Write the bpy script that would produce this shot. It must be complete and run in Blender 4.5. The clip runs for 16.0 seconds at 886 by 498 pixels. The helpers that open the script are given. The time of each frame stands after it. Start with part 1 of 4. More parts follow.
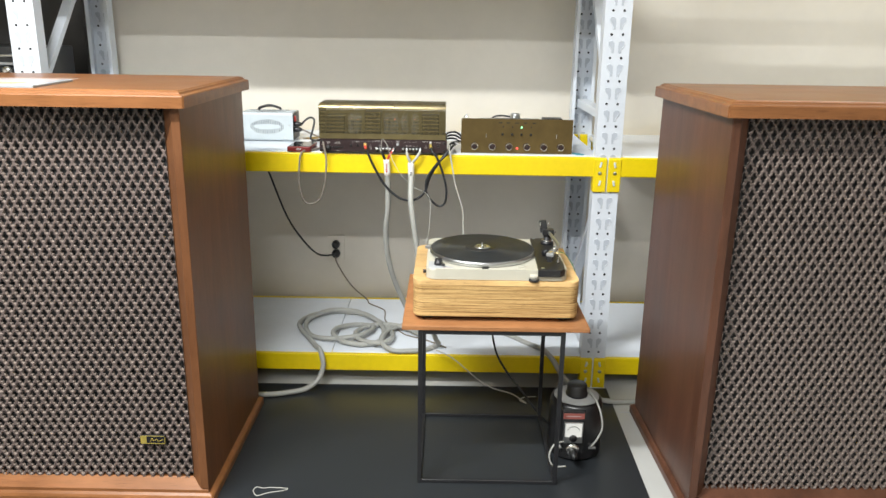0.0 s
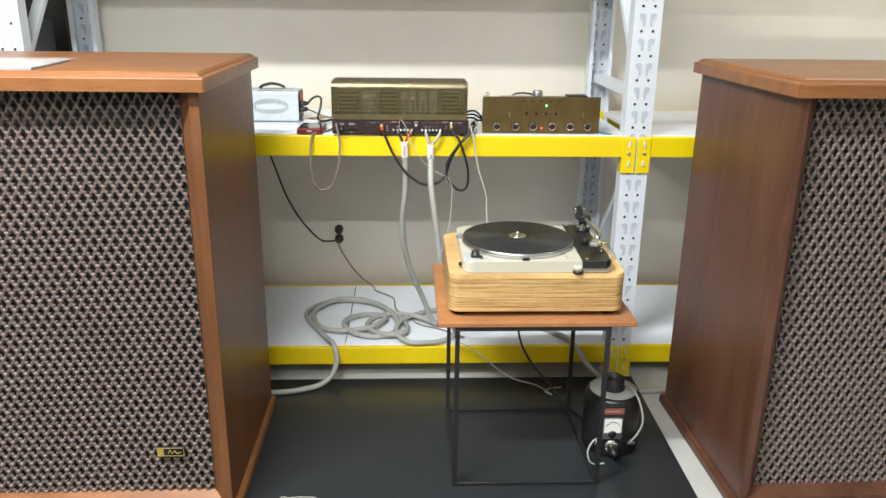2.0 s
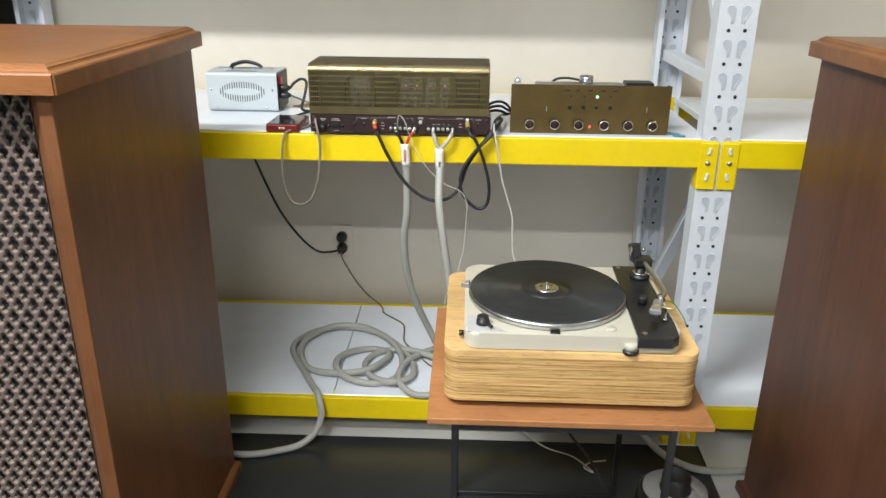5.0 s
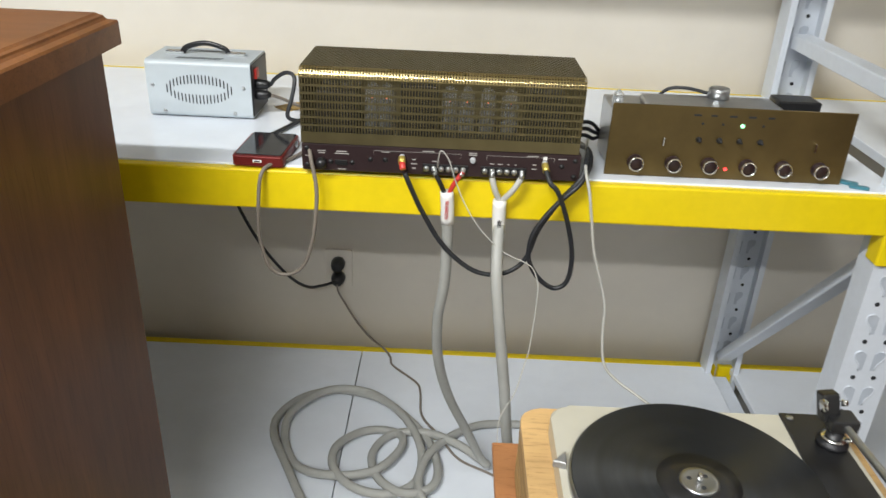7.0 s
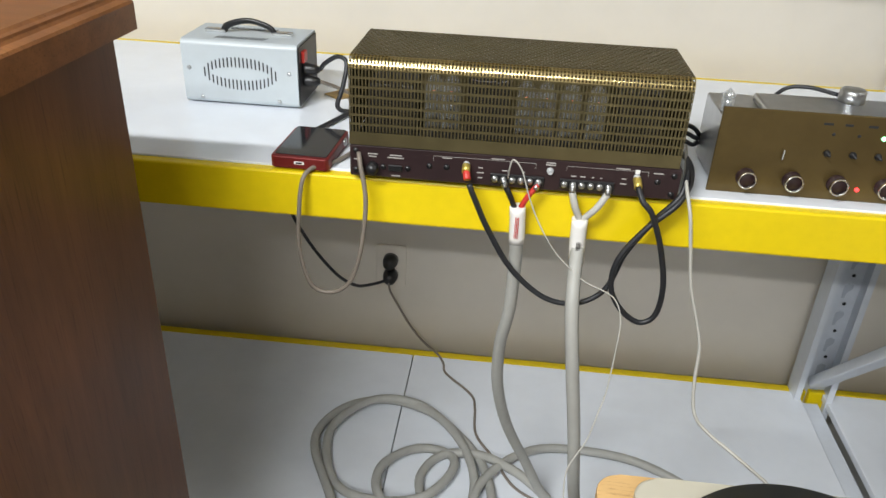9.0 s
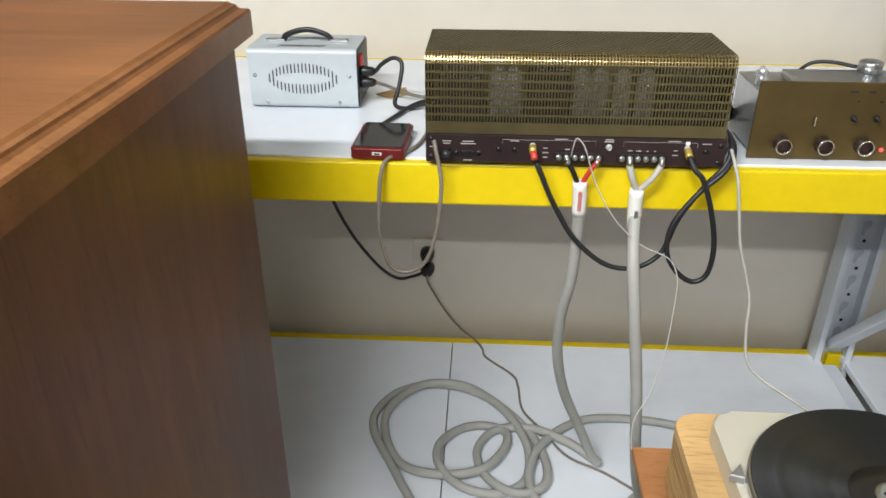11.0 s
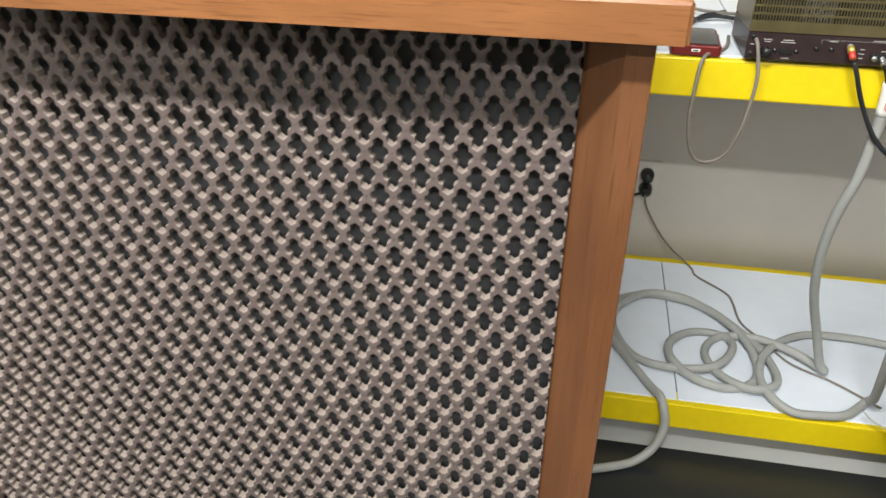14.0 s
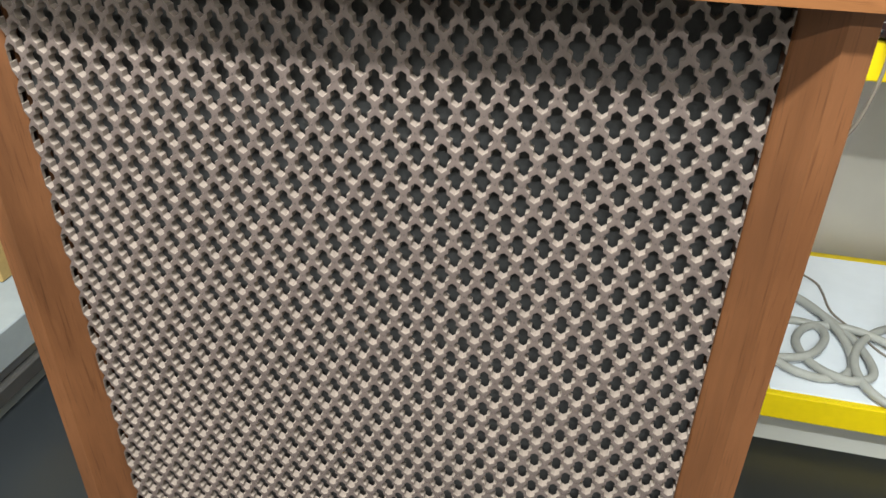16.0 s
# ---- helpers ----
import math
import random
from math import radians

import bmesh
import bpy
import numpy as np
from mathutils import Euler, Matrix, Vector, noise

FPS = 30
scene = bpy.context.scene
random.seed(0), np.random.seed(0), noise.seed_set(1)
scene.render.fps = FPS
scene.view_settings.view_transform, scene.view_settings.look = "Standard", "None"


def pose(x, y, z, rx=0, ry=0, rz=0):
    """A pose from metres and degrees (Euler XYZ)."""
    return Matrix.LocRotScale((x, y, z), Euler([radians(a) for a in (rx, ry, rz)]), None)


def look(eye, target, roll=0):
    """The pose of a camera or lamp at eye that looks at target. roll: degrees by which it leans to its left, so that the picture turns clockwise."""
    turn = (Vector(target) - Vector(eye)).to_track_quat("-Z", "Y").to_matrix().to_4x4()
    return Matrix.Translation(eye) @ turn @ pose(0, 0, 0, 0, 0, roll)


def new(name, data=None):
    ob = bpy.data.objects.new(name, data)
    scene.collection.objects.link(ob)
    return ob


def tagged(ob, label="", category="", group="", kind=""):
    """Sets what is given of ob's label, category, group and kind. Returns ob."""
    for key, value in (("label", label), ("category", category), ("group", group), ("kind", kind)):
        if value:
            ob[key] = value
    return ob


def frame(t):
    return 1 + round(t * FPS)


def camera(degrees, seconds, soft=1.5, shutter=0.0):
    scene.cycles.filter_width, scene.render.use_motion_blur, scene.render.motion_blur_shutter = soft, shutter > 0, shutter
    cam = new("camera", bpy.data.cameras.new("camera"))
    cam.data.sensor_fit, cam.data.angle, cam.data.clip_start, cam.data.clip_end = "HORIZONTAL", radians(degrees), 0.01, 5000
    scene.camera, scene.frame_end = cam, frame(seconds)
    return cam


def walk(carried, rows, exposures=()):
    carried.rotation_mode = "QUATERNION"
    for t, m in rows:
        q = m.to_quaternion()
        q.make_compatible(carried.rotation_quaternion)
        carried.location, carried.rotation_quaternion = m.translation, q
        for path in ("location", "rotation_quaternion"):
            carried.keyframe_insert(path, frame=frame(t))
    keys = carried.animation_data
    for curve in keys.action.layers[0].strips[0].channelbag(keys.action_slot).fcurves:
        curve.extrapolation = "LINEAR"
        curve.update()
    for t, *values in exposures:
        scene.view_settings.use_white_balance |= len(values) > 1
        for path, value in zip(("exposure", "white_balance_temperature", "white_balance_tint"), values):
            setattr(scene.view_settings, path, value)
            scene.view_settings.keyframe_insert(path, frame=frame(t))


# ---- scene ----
cam = camera(60.1, 16.0, shutter=0.3)
PATH = [
    (0, (0.021, 0.037, 1.283), (0.016, 1.959, 0.731), 0.9),
    (0.5, (-0.018, 0.079, 1.286), (-0.008, 1.994, 0.71), 1.1),
    (1, (-0.06, 0.114, 1.29), (-0.021, 2.023, 0.694), 1.3),
    (1.5, (-0.116, 0.162, 1.289), (-0.046, 2.065, 0.676), 1.1),
    (2, (-0.169, 0.197, 1.29), (-0.08, 2.095, 0.667), 0.8),
    (2.5, (-0.185, 0.233, 1.285), (-0.097, 2.13, 0.657), 0.3),
    (3, (-0.108, 0.322, 1.287), (-0.049, 2.219, 0.655), -0.0),
    (3.5, (-0.021, 0.43, 1.294), (0.002, 2.324, 0.653), -0.2),
    (4, (-0.027, 0.516, 1.286), (-0.029, 2.404, 0.626), -0.3),
    (4.2, (-0.027, 0.577, 1.282), (-0.055, 2.461, 0.61), -0.4),
    (6.5, (-0.097, 1.327, 1.297), (-0.14, 3.142, 0.458), 2.0),
    (7, (-0.184, 1.512, 1.306), (-0.187, 3.304, 0.418), 2.6),
    (7.5, (-0.225, 1.576, 1.303), (-0.222, 3.35, 0.378), 3.4),
    (8, (-0.212, 1.647, 1.299), (-0.267, 3.404, 0.344), 3.6),
    (8.5, (-0.202, 1.706, 1.292), (-0.333, 3.45, 0.323), 3.3),
    (11, (-0.328, 1.58, 1.294), (-0.425, 3.343, 0.354), 0.1),
    (11.5, (-0.373, 1.518, 1.283), (-0.442, 3.283, 0.344), 0.2),
    (12, (-0.37, 1.471, 1.282), (-0.446, 3.239, 0.351), 0.6),
    (12.5, (-0.378, 1.408, 1.269), (-0.604, 3.175, 0.359), 1.4),
    (13, (-0.459, 1.359, 1.257), (-0.789, 3.1, 0.331), 1.0),
    (13.5, (-0.586, 1.364, 1.239), (-0.908, 3.072, 0.25), 0.6),
    (14, (-0.674, 1.332, 1.234), (-0.978, 3.03, 0.223), 0.7),
    (14.5, (-0.728, 1.311, 1.231), (-1.034, 3.004, 0.211), 1.1),
    (15, (-0.759, 1.315, 1.226), (-1.09, 2.999, 0.2), 0.9),
    (15.5, (-0.78, 1.313, 1.222), (-1.138, 2.983, 0.181), 0.9),
    (16, (-0.788, 1.316, 1.221), (-1.18, 2.967, 0.161), 0.9),
]
walk(cam, [(t, look(eye, target, roll)) for t, eye, target, roll in PATH],
     exposures=((0.0, -0.12, 6500, 10), (4.0, -0.24, 6500, 10), (6.5, -0.54, 6500, 11), (12.5, -0.48, 6500, 12), (14.0, -0.27, 6500, 10), (15.4, -0.14, 6500, 9), (16.0, -0.08, 6500, 5)))

# ---- light ----
world = bpy.data.worlds.new("room_world")
world.use_nodes = True
world.node_tree.nodes["Background"].inputs[0].default_value = (0.85, 0.92, 1.0, 1)
world.node_tree.nodes["Background"].inputs[1].default_value = 0.03
scene.world = world


def area_lamp(name, m, sx, sy, watts, colour):
    d = bpy.data.lights.new(name, "AREA")
    d.shape, d.size, d.size_y, d.energy, d.color = "RECTANGLE", sx, sy, watts, colour
    ob = new(name, d)
    ob.matrix_world = m
    return ob


COOL = (0.97, 1.0, 0.99)
area_lamp("ceiling_lamp_a", pose(-0.65, -0.50, 2.74, 0, 0, 0), 1.5, 0.10, 112, COOL)
area_lamp("ceiling_lamp_b", pose(-1.15, 0.90, 2.74, 0, 0, 0), 1.2, 0.12, 172, COOL)
# Unseen fill, added to brighten the wall and tops on the right.
area_lamp("right_wall_fill", pose(2.0, 2.15, 2.74, 0, 0, 0), 1.2, 0.12, 20, COOL)
area_lamp("ceiling_lamp_c", pose(-0.8, -2.3, 2.74, 0, 0, 0), 1.2, 0.3, 26, COOL)


# ---- materials ----
def nodes_of(name, rough, metal=0.0, spec=0.5):
    m = bpy.data.materials.new(name)
    m.use_nodes = True
    t = m.node_tree
    b = t.nodes["Principled BSDF"]
    b.inputs["Roughness"].default_value = rough
    b.inputs["Metallic"].default_value = metal
    b.inputs["Specular IOR Level"].default_value = spec
    return m, t, b


def ramp(t, fac, stops):
    r = t.nodes.new("ShaderNodeValToRGB")
    e = r.color_ramp.elements
    while len(e) < len(stops):
        e.new(0.5)
    for k, (p, c) in enumerate(stops):
        e[k].position, e[k].color = p, (*c, 1)
    t.links.new(fac, r.inputs[0])
    return r.outputs[0]


def coords(t, scale=(1, 1, 1)):
    c = t.nodes.new("ShaderNodeTexCoord")
    mp = t.nodes.new("ShaderNodeMapping")
    mp.inputs["Scale"].default_value = scale
    t.links.new(c.outputs["Object"], mp.inputs[0])
    return mp.outputs[0]


def noise_tex(t, vec, scale, detail=4, rough=0.55, distort=0.0):
    n = t.nodes.new("ShaderNodeTexNoise")
    n.inputs["Scale"].default_value = scale
    n.inputs["Detail"].default_value = detail
    n.inputs["Roughness"].default_value = rough
    n.inputs["Distortion"].default_value = distort
    t.links.new(vec, n.inputs["Vector"])
    return n.outputs[0]


def bump(t, b, height, strength, dist=0.001):
    n = t.nodes.new("ShaderNodeBump")
    n.inputs["Strength"].default_value = strength
    n.inputs["Distance"].default_value = dist
    t.links.new(height, n.inputs["Height"])
    t.links.new(n.outputs[0], b.inputs["Normal"])


def mix(t, a, c, fac, kind="MIX"):
    n = t.nodes.new("ShaderNodeMix")
    n.data_type, n.blend_type = "RGBA", kind
    for sock, v in ((n.inputs[0], fac), (n.inputs[6], a), (n.inputs[7], c)):
        if isinstance(v, (int, float)):
            sock.default_value = v
        elif isinstance(v, tuple):
            sock.default_value = (*v, 1)
        else:
            t.links.new(v, sock)
    return n.outputs[2]


def rough_map(t, b, fac, lo, hi):
    n = t.nodes.new("ShaderNodeMapRange")
    n.inputs["To Min"].default_value, n.inputs["To Max"].default_value = lo, hi
    t.links.new(fac, n.inputs[0])
    t.links.new(n.outputs[0], b.inputs["Roughness"])


def plain(name, colour, rough=0.5, metal=0.0, vary=0.12, scale=40, relief=0.05):
    """A paint, plastic or metal with slight clouding, smudges and fine relief."""
    m, t, b = nodes_of(name, rough, metal)
    v = coords(t)
    big, fine = noise_tex(t, v, scale * 0.12, 3), noise_tex(t, v, scale, 5)
    lo, hi = tuple(c * (1 - vary) for c in colour), tuple(min(1, c * (1 + vary)) for c in colour)
    col = mix(t, ramp(t, big, ((0.3, lo), (0.7, hi))), ramp(t, fine, ((0.35, lo), (0.65, hi))), 0.4)
    t.links.new(col, b.inputs["Base Color"])
    rough_map(t, b, big, max(0.02, rough - 0.08), min(1, rough + 0.1))
    if relief:
        bump(t, b, fine, relief)
    return m


def wood(name, dark, light, stretch, rough=0.35, scale=14):
    """Stained veneer: figure and fibres along the axis that stretch squeezes, fine dark pores, broad blotches."""
    m, t, b = nodes_of(name, rough, 0.0, 0.28)
    v = coords(t, stretch)
    pore_v = coords(t, tuple(c * (0.35 if c < 0.5 else 1) for c in stretch))
    fibre = noise_tex(t, v, scale * 4, 8, 0.7, 0.3)
    figure = noise_tex(t, v, scale * 0.5, 5, 0.6, 1.6)
    pores = noise_tex(t, pore_v, scale * 30, 3, 0.6)
    blotch = noise_tex(t, coords(t), 3.2, 4, 0.6)
    c1 = ramp(t, fibre, ((0.32, dark), (0.68, light)))
    mid = tuple((a + c) / 2 for a, c in zip(dark, light))
    c2 = ramp(t, figure, ((0.3, tuple(c * 0.62 for c in mid)), (0.5, mid), (0.72, tuple(c * 1.38 for c in mid))))
    c3 = ramp(t, blotch, ((0.28, (0.66, 0.62, 0.6)), (0.72, (1.15, 1.13, 1.1))))
    c4 = ramp(t, pores, ((0.30, (0.5, 0.45, 0.42)), (0.44, (1, 1, 1))))
    c = mix(t, mix(t, c1, c2, 0.55), c3, 0.85, "MULTIPLY")
    t.links.new(mix(t, c, c4, 0.7, "MULTIPLY"), b.inputs["Base Color"])
    rough_map(t, b, blotch, rough - 0.1, rough + 0.14)
    bump(t, b, pores, 0.08)
    return m


def glow(name, colour, strength):
    m, t, b = nodes_of(name, 0.3)
    b.inputs["Base Color"].default_value = (*colour, 1)
    b.inputs["Emission Color"].default_value = (*colour, 1)
    b.inputs["Emission Strength"].default_value = strength
    return m


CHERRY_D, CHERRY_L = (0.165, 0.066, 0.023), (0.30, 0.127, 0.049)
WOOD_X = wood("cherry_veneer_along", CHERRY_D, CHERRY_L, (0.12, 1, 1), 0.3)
# Same cherry as the top; shade on sides and stiles darkens these two.
WOOD_Z = wood("cherry_veneer_upright_shaded", (0.104, 0.040, 0.016), (0.196, 0.081, 0.033), (1, 1, 0.1), 0.36)
WOOD_ST = wood("cherry_stile_shaded", (0.10, 0.040, 0.016), (0.185, 0.078, 0.033), (1, 1, 0.1), 0.38)
# Redder tone, also darkened for the shade on the right cabinet.
WOOD_RED_SHADE = wood("red_brown_shaded_veneer", (0.078, 0.033, 0.019), (0.138, 0.060, 0.036), (1, 1, 0.1), 0.34)
STAND_WOOD = wood("tan_board", (0.37, 0.165, 0.066), (0.44, 0.205, 0.085), (0.3, 1, 1), 0.5)
BIRCH = wood("birch_face", (0.66, 0.43, 0.19), (0.72, 0.485, 0.225), (0.2, 1, 1), 0.45)


def ply_edge():
    """Sawn plywood edge: thin streaks of light and dark veneer with short dark gaps."""
    m, t, b = nodes_of("birch_ply_edge", 0.55, 0.0, 0.3)
    streak = noise_tex(t, coords(t, (7, 7, 430)), 1.0, 3, 0.6)
    dash = noise_tex(t, coords(t, (38, 38, 800)), 1.0, 2, 0.6)
    broad = noise_tex(t, coords(t, (3, 3, 90)), 1.0, 2, 0.5)
    c = ramp(t, streak, ((0.30, (0.19, 0.098, 0.034)), (0.44, (0.42, 0.255, 0.10)), (0.62, (0.62, 0.42, 0.185))))
    c = mix(t, c, ramp(t, dash, ((0.30, (0.42, 0.36, 0.30)), (0.40, (1, 1, 1)))), 0.9, "MULTIPLY")
    t.links.new(mix(t, c, ramp(t, broad, ((0.3, (0.8, 0.76, 0.7)), (0.7, (1.08, 1.06, 1.04)))), 0.8, "MULTIPLY"), b.inputs["Base Color"])
    bump(t, b, streak, 0.25)
    return m


PLY = ply_edge()
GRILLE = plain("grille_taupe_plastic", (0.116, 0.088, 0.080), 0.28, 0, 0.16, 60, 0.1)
# Paler tone for the hole walls: light on their ledges put into colour.
GRILLE_IN = plain("grille_lit_beige", (0.25, 0.203, 0.174), 0.32, 0, 0.14, 80, 0.05)
CLOTH = plain("black_speaker_cloth", (0.037, 0.037, 0.038), 0.9, 0, 0.3, 300, 0.4)
WHITE = plain("white_powder_coat", (0.66, 0.70, 0.76), 0.38, 0, 0.05, 60, 0.05)
BOARD = plain("white_shelf_laminate", (0.77, 0.81, 0.87), 0.14, 0, 0.04, 20, 0.03)
YELLOW = plain("yellow_powder_coat", (0.80, 0.60, 0.004), 0.36, 0, 0.06, 50, 0.05)
HOLE = plain("dark_hole", (0.02, 0.022, 0.025), 0.8, 0, 0.2, 60, 0)
SLOT = plain("grey_slot_shade", (0.47, 0.51, 0.57), 0.45, 0, 0.1, 60, 0.02)
WALL = plain("beige_wall_paint", (0.72, 0.672, 0.595), 0.6, 0, 0.04, 14, 0.15)
DARKWALL = plain("dark_grey_panel", (0.05, 0.047, 0.046), 0.6, 0, 0.2, 20, 0.1)
FLOORM = plain("pale_grey_floor_tile", (0.5, 0.5, 0.48), 0.3, 0, 0.06, 8, 0.05)
CEIL = plain("white_ceiling_paint", (0.8, 0.8, 0.78), 0.8, 0, 0.03, 8, 0)
STEEL_BLK = plain("black_steel", (0.014, 0.014, 0.016), 0.42, 0, 0.2, 80, 0.05)
CHROME = plain("chrome", (0.75, 0.75, 0.74), 0.12, 1, 0.05, 40, 0)
ALU = plain("cast_aluminium", (0.55, 0.56, 0.57), 0.32, 1, 0.1, 60, 0.05)
BLACKPL = plain("black_plastic", (0.013, 0.013, 0.014), 0.35, 0, 0.2, 80, 0.04)
RUBBER = plain("black_cable_rubber", (0.016, 0.017, 0.02), 0.45, 0, 0.2, 80, 0.05)
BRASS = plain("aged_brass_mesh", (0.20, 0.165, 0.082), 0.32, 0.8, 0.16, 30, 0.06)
# Lighter copy of the cage brass: the shoulder's highlight is in the colour.
BRASSED = plain("highlight_brass", (0.60, 0.48, 0.23), 0.27, 1.0, 0.1, 30, 0.02)
BRASSDK = plain("brushed_brass_panel", (0.15, 0.105, 0.040), 0.34, 0.7, 0.28, 16, 0.05)
MAROON = plain("dark_maroon_enamel", (0.026, 0.013, 0.014), 0.35, 0, 0.2, 30, 0.06)
CREAM = plain("cream_enamel", (0.50, 0.475, 0.395), 0.3, 0, 0.04, 30, 0.03)
GREYBOX = plain("pale_grey_box_paint", (0.5, 0.55, 0.58), 0.38, 0, 0.04, 60, 0.06)
HOSE = plain("grey_cable_jacket", (0.37, 0.37, 0.345), 0.5, 0, 0.1, 50, 0.05)
PALECORD = plain("pale_cord", (0.46, 0.45, 0.41), 0.5, 0, 0.1, 60, 0.05)
BROWNCORD = plain("taupe_cord", (0.2, 0.17, 0.14), 0.5, 0, 0.15, 60, 0.05)
REDM = plain("oxblood_case", (0.16, 0.016, 0.014), 0.4, 0.3, 0.15, 60, 0.05)
RED = plain("red_plastic", (0.55, 0.04, 0.03), 0.4, 0, 0.1, 60, 0.03)
GLASSBLK = plain("black_glass_screen", (0.02, 0.021, 0.024), 0.08, 0, 0.1, 20, 0)
PAPER = plain("white_paper", (0.8, 0.79, 0.76), 0.6, 0, 0.03, 60, 0.05)
PRINT = plain("pale_print", (0.40, 0.32, 0.32), 0.4, 0, 0.3, 30, 0.02)
BAR = plain("faded_white_print", (0.4, 0.38, 0.36), 0.6, 0, 0.1, 60, 0)
CARD = plain("kraft_card", (0.42, 0.28, 0.1), 0.7, 0, 0.2, 60, 0.1)
TEAL = plain("teal_plastic", (0.05, 0.2, 0.26), 0.4, 0, 0.1, 60, 0.03)
GOLD = plain("gold_badge", (0.75, 0.58, 0.14), 0.3, 0.7, 0.1, 60, 0)
GREENLED, REDLED = glow("green_led", (0.3, 1.0, 0.5), 4), glow("red_led", (1.0, 0.05, 0.05), 4)
FILAMENT = glow("tube_filament", (1.0, 0.25, 0.1), 1.2)


def mat_material():
    m, t, b = nodes_of("black_vinyl_mat", 0.26)
    v = coords(t)
    big, fine = noise_tex(t, v, 1.2, 2, 0.4), noise_tex(t, v, 240, 3)
    t.links.new(ramp(t, big, ((0.3, (0.016, 0.018, 0.021)), (0.75, (0.027, 0.031, 0.034)))), b.inputs["Base Color"])
    rough_map(t, b, big, 0.27, 0.36)
    bump(t, b, fine, 0.12)
    return m


def record_material():
    m, t, b = nodes_of("black_vinyl_record", 0.3, 0.0, 0.5)
    c = t.nodes.new("ShaderNodeTexCoord")
    d = t.nodes.new("ShaderNodeVectorMath")
    d.operation = "DISTANCE"
    d.inputs[1].default_value = (0, 0, 0)
    sep = t.nodes.new("ShaderNodeSeparateXYZ")
    comb = t.nodes.new("ShaderNodeCombineXYZ")
    t.links.new(c.outputs["Object"], sep.inputs[0])
    t.links.new(sep.outputs[0], comb.inputs[0])
    t.links.new(sep.outputs[1], comb.inputs[1])
    t.links.new(comb.outputs[0], d.inputs[0])
    comb2 = t.nodes.new("ShaderNodeCombineXYZ")
    t.links.new(d.outputs["Value"], comb2.inputs[0])
    groove = noise_tex(t, comb2.outputs[0], 900, 3, 0.7)
    bands = noise_tex(t, comb2.outputs[0], 90, 2, 0.5)
    t.links.new(ramp(t, bands, ((0.35, (0.011, 0.0125, 0.014)), (0.65, (0.020, 0.022, 0.0245)))), b.inputs["Base Color"])
    rough_map(t, b, bands, 0.26, 0.40)
    bump(t, b, groove, 0.12, 0.0003)
    b.inputs["Anisotropic"].default_value = 0.92
    tan = t.nodes.new("ShaderNodeTangent")
    tan.direction_type, tan.axis = "RADIAL", "Z"
    t.links.new(tan.outputs[0], b.inputs["Tangent"])
    return m


MAT, VINYL = mat_material(), record_material()


def film_material():
    m, t, b = nodes_of("clear_film", 0.25, 0.0, 0.2)
    b.inputs["Base Color"].default_value = (0.85, 0.87, 0.88, 1)
    b.inputs["Alpha"].default_value = 0.1
    return m


def thin_glass():
    m, t, b = nodes_of("thin_tube_glass", 0.04)
    b.inputs["Base Color"].default_value = (0.75, 0.8, 0.82, 1)
    b.inputs["Alpha"].default_value = 0.22
    return m


FILM, THIN = film_material(), thin_glass()
DULLRED = plain("worn_red_label", (0.26, 0.075, 0.06), 0.5, 0, 0.2, 60, 0.03)
DARKMETAL = plain("dull_grey_metal", (0.27, 0.27, 0.265), 0.42, 0.5, 0.15, 60, 0.03)
METERF = plain("grey_meter_face", (0.42, 0.43, 0.44), 0.35, 0, 0.1, 60, 0)

PANELG = plain("blue_grey_panel", (0.3, 0.33, 0.35), 0.4, 0, 0.12, 20, 0.03)

# ---- building tools ----
ORIGIN = {}


def thing(name, at, label, category, group=""):
    ob = new(name)
    ob.empty_display_size = 0.05
    ob.location = at
    ORIGIN[ob.name] = Vector(at)
    return tagged(ob, label, category, group)


def part(name, bm, material, parent=None, label=""):
    """Links a bmesh, built in world metres, as one mesh under a thing or a part."""
    me = bpy.data.meshes.new(name)
    if parent is not None:
        bmesh.ops.translate(bm, verts=bm.verts, vec=-ORIGIN[parent.name])
    bm.normal_update()
    bm.to_mesh(me)
    bm.free()
    me.materials.append(material)
    ob = new(name, me)
    if parent is not None:
        ob.parent = parent
        ORIGIN[ob.name] = ORIGIN[parent.name]
    if label:
        ob["label"] = label
    return ob


def solo(name, bm, material, label, category, kind="", group=""):
    return tagged(part(name, bm, material), label, category, group, kind)


def raw(name, verts, faces, material, parent=None):
    me = bpy.data.meshes.new(name)
    o = np.array(ORIGIN[parent.name]) if parent is not None else np.zeros(3)
    me.from_pydata((np.asarray(verts) - o).tolist(), [], faces)
    me.update()
    me.materials.append(material)
    ob = new(name, me)
    if parent is not None:
        ob.parent = parent
        ORIGIN[ob.name] = ORIGIN[parent.name]
    return ob


def box(x0, x1, y0, y1, z0, z1, bevel=0.0, seg=1, bm=None):
    b = bmesh.new()
    bmesh.ops.create_cube(b, size=1)
    for v in b.verts:
        v.co = Vector((x0 + (v.co.x + 0.5) * (x1 - x0), y0 + (v.co.y + 0.5) * (y1 - y0), z0 + (v.co.z + 0.5) * (z1 - z0)))
    if bevel:
        bmesh.ops.bevel(b, geom=list(b.edges), offset=bevel, segments=seg, affect="EDGES", profile=0.5)
    return join(bm, b)


def join(bm, b):
    if bm is None:
        return b
    me = bpy.data.meshes.new("tmp")
    b.to_mesh(me)
    b.free()
    bm.from_mesh(me)
    bpy.data.meshes.remove(me)
    return bm


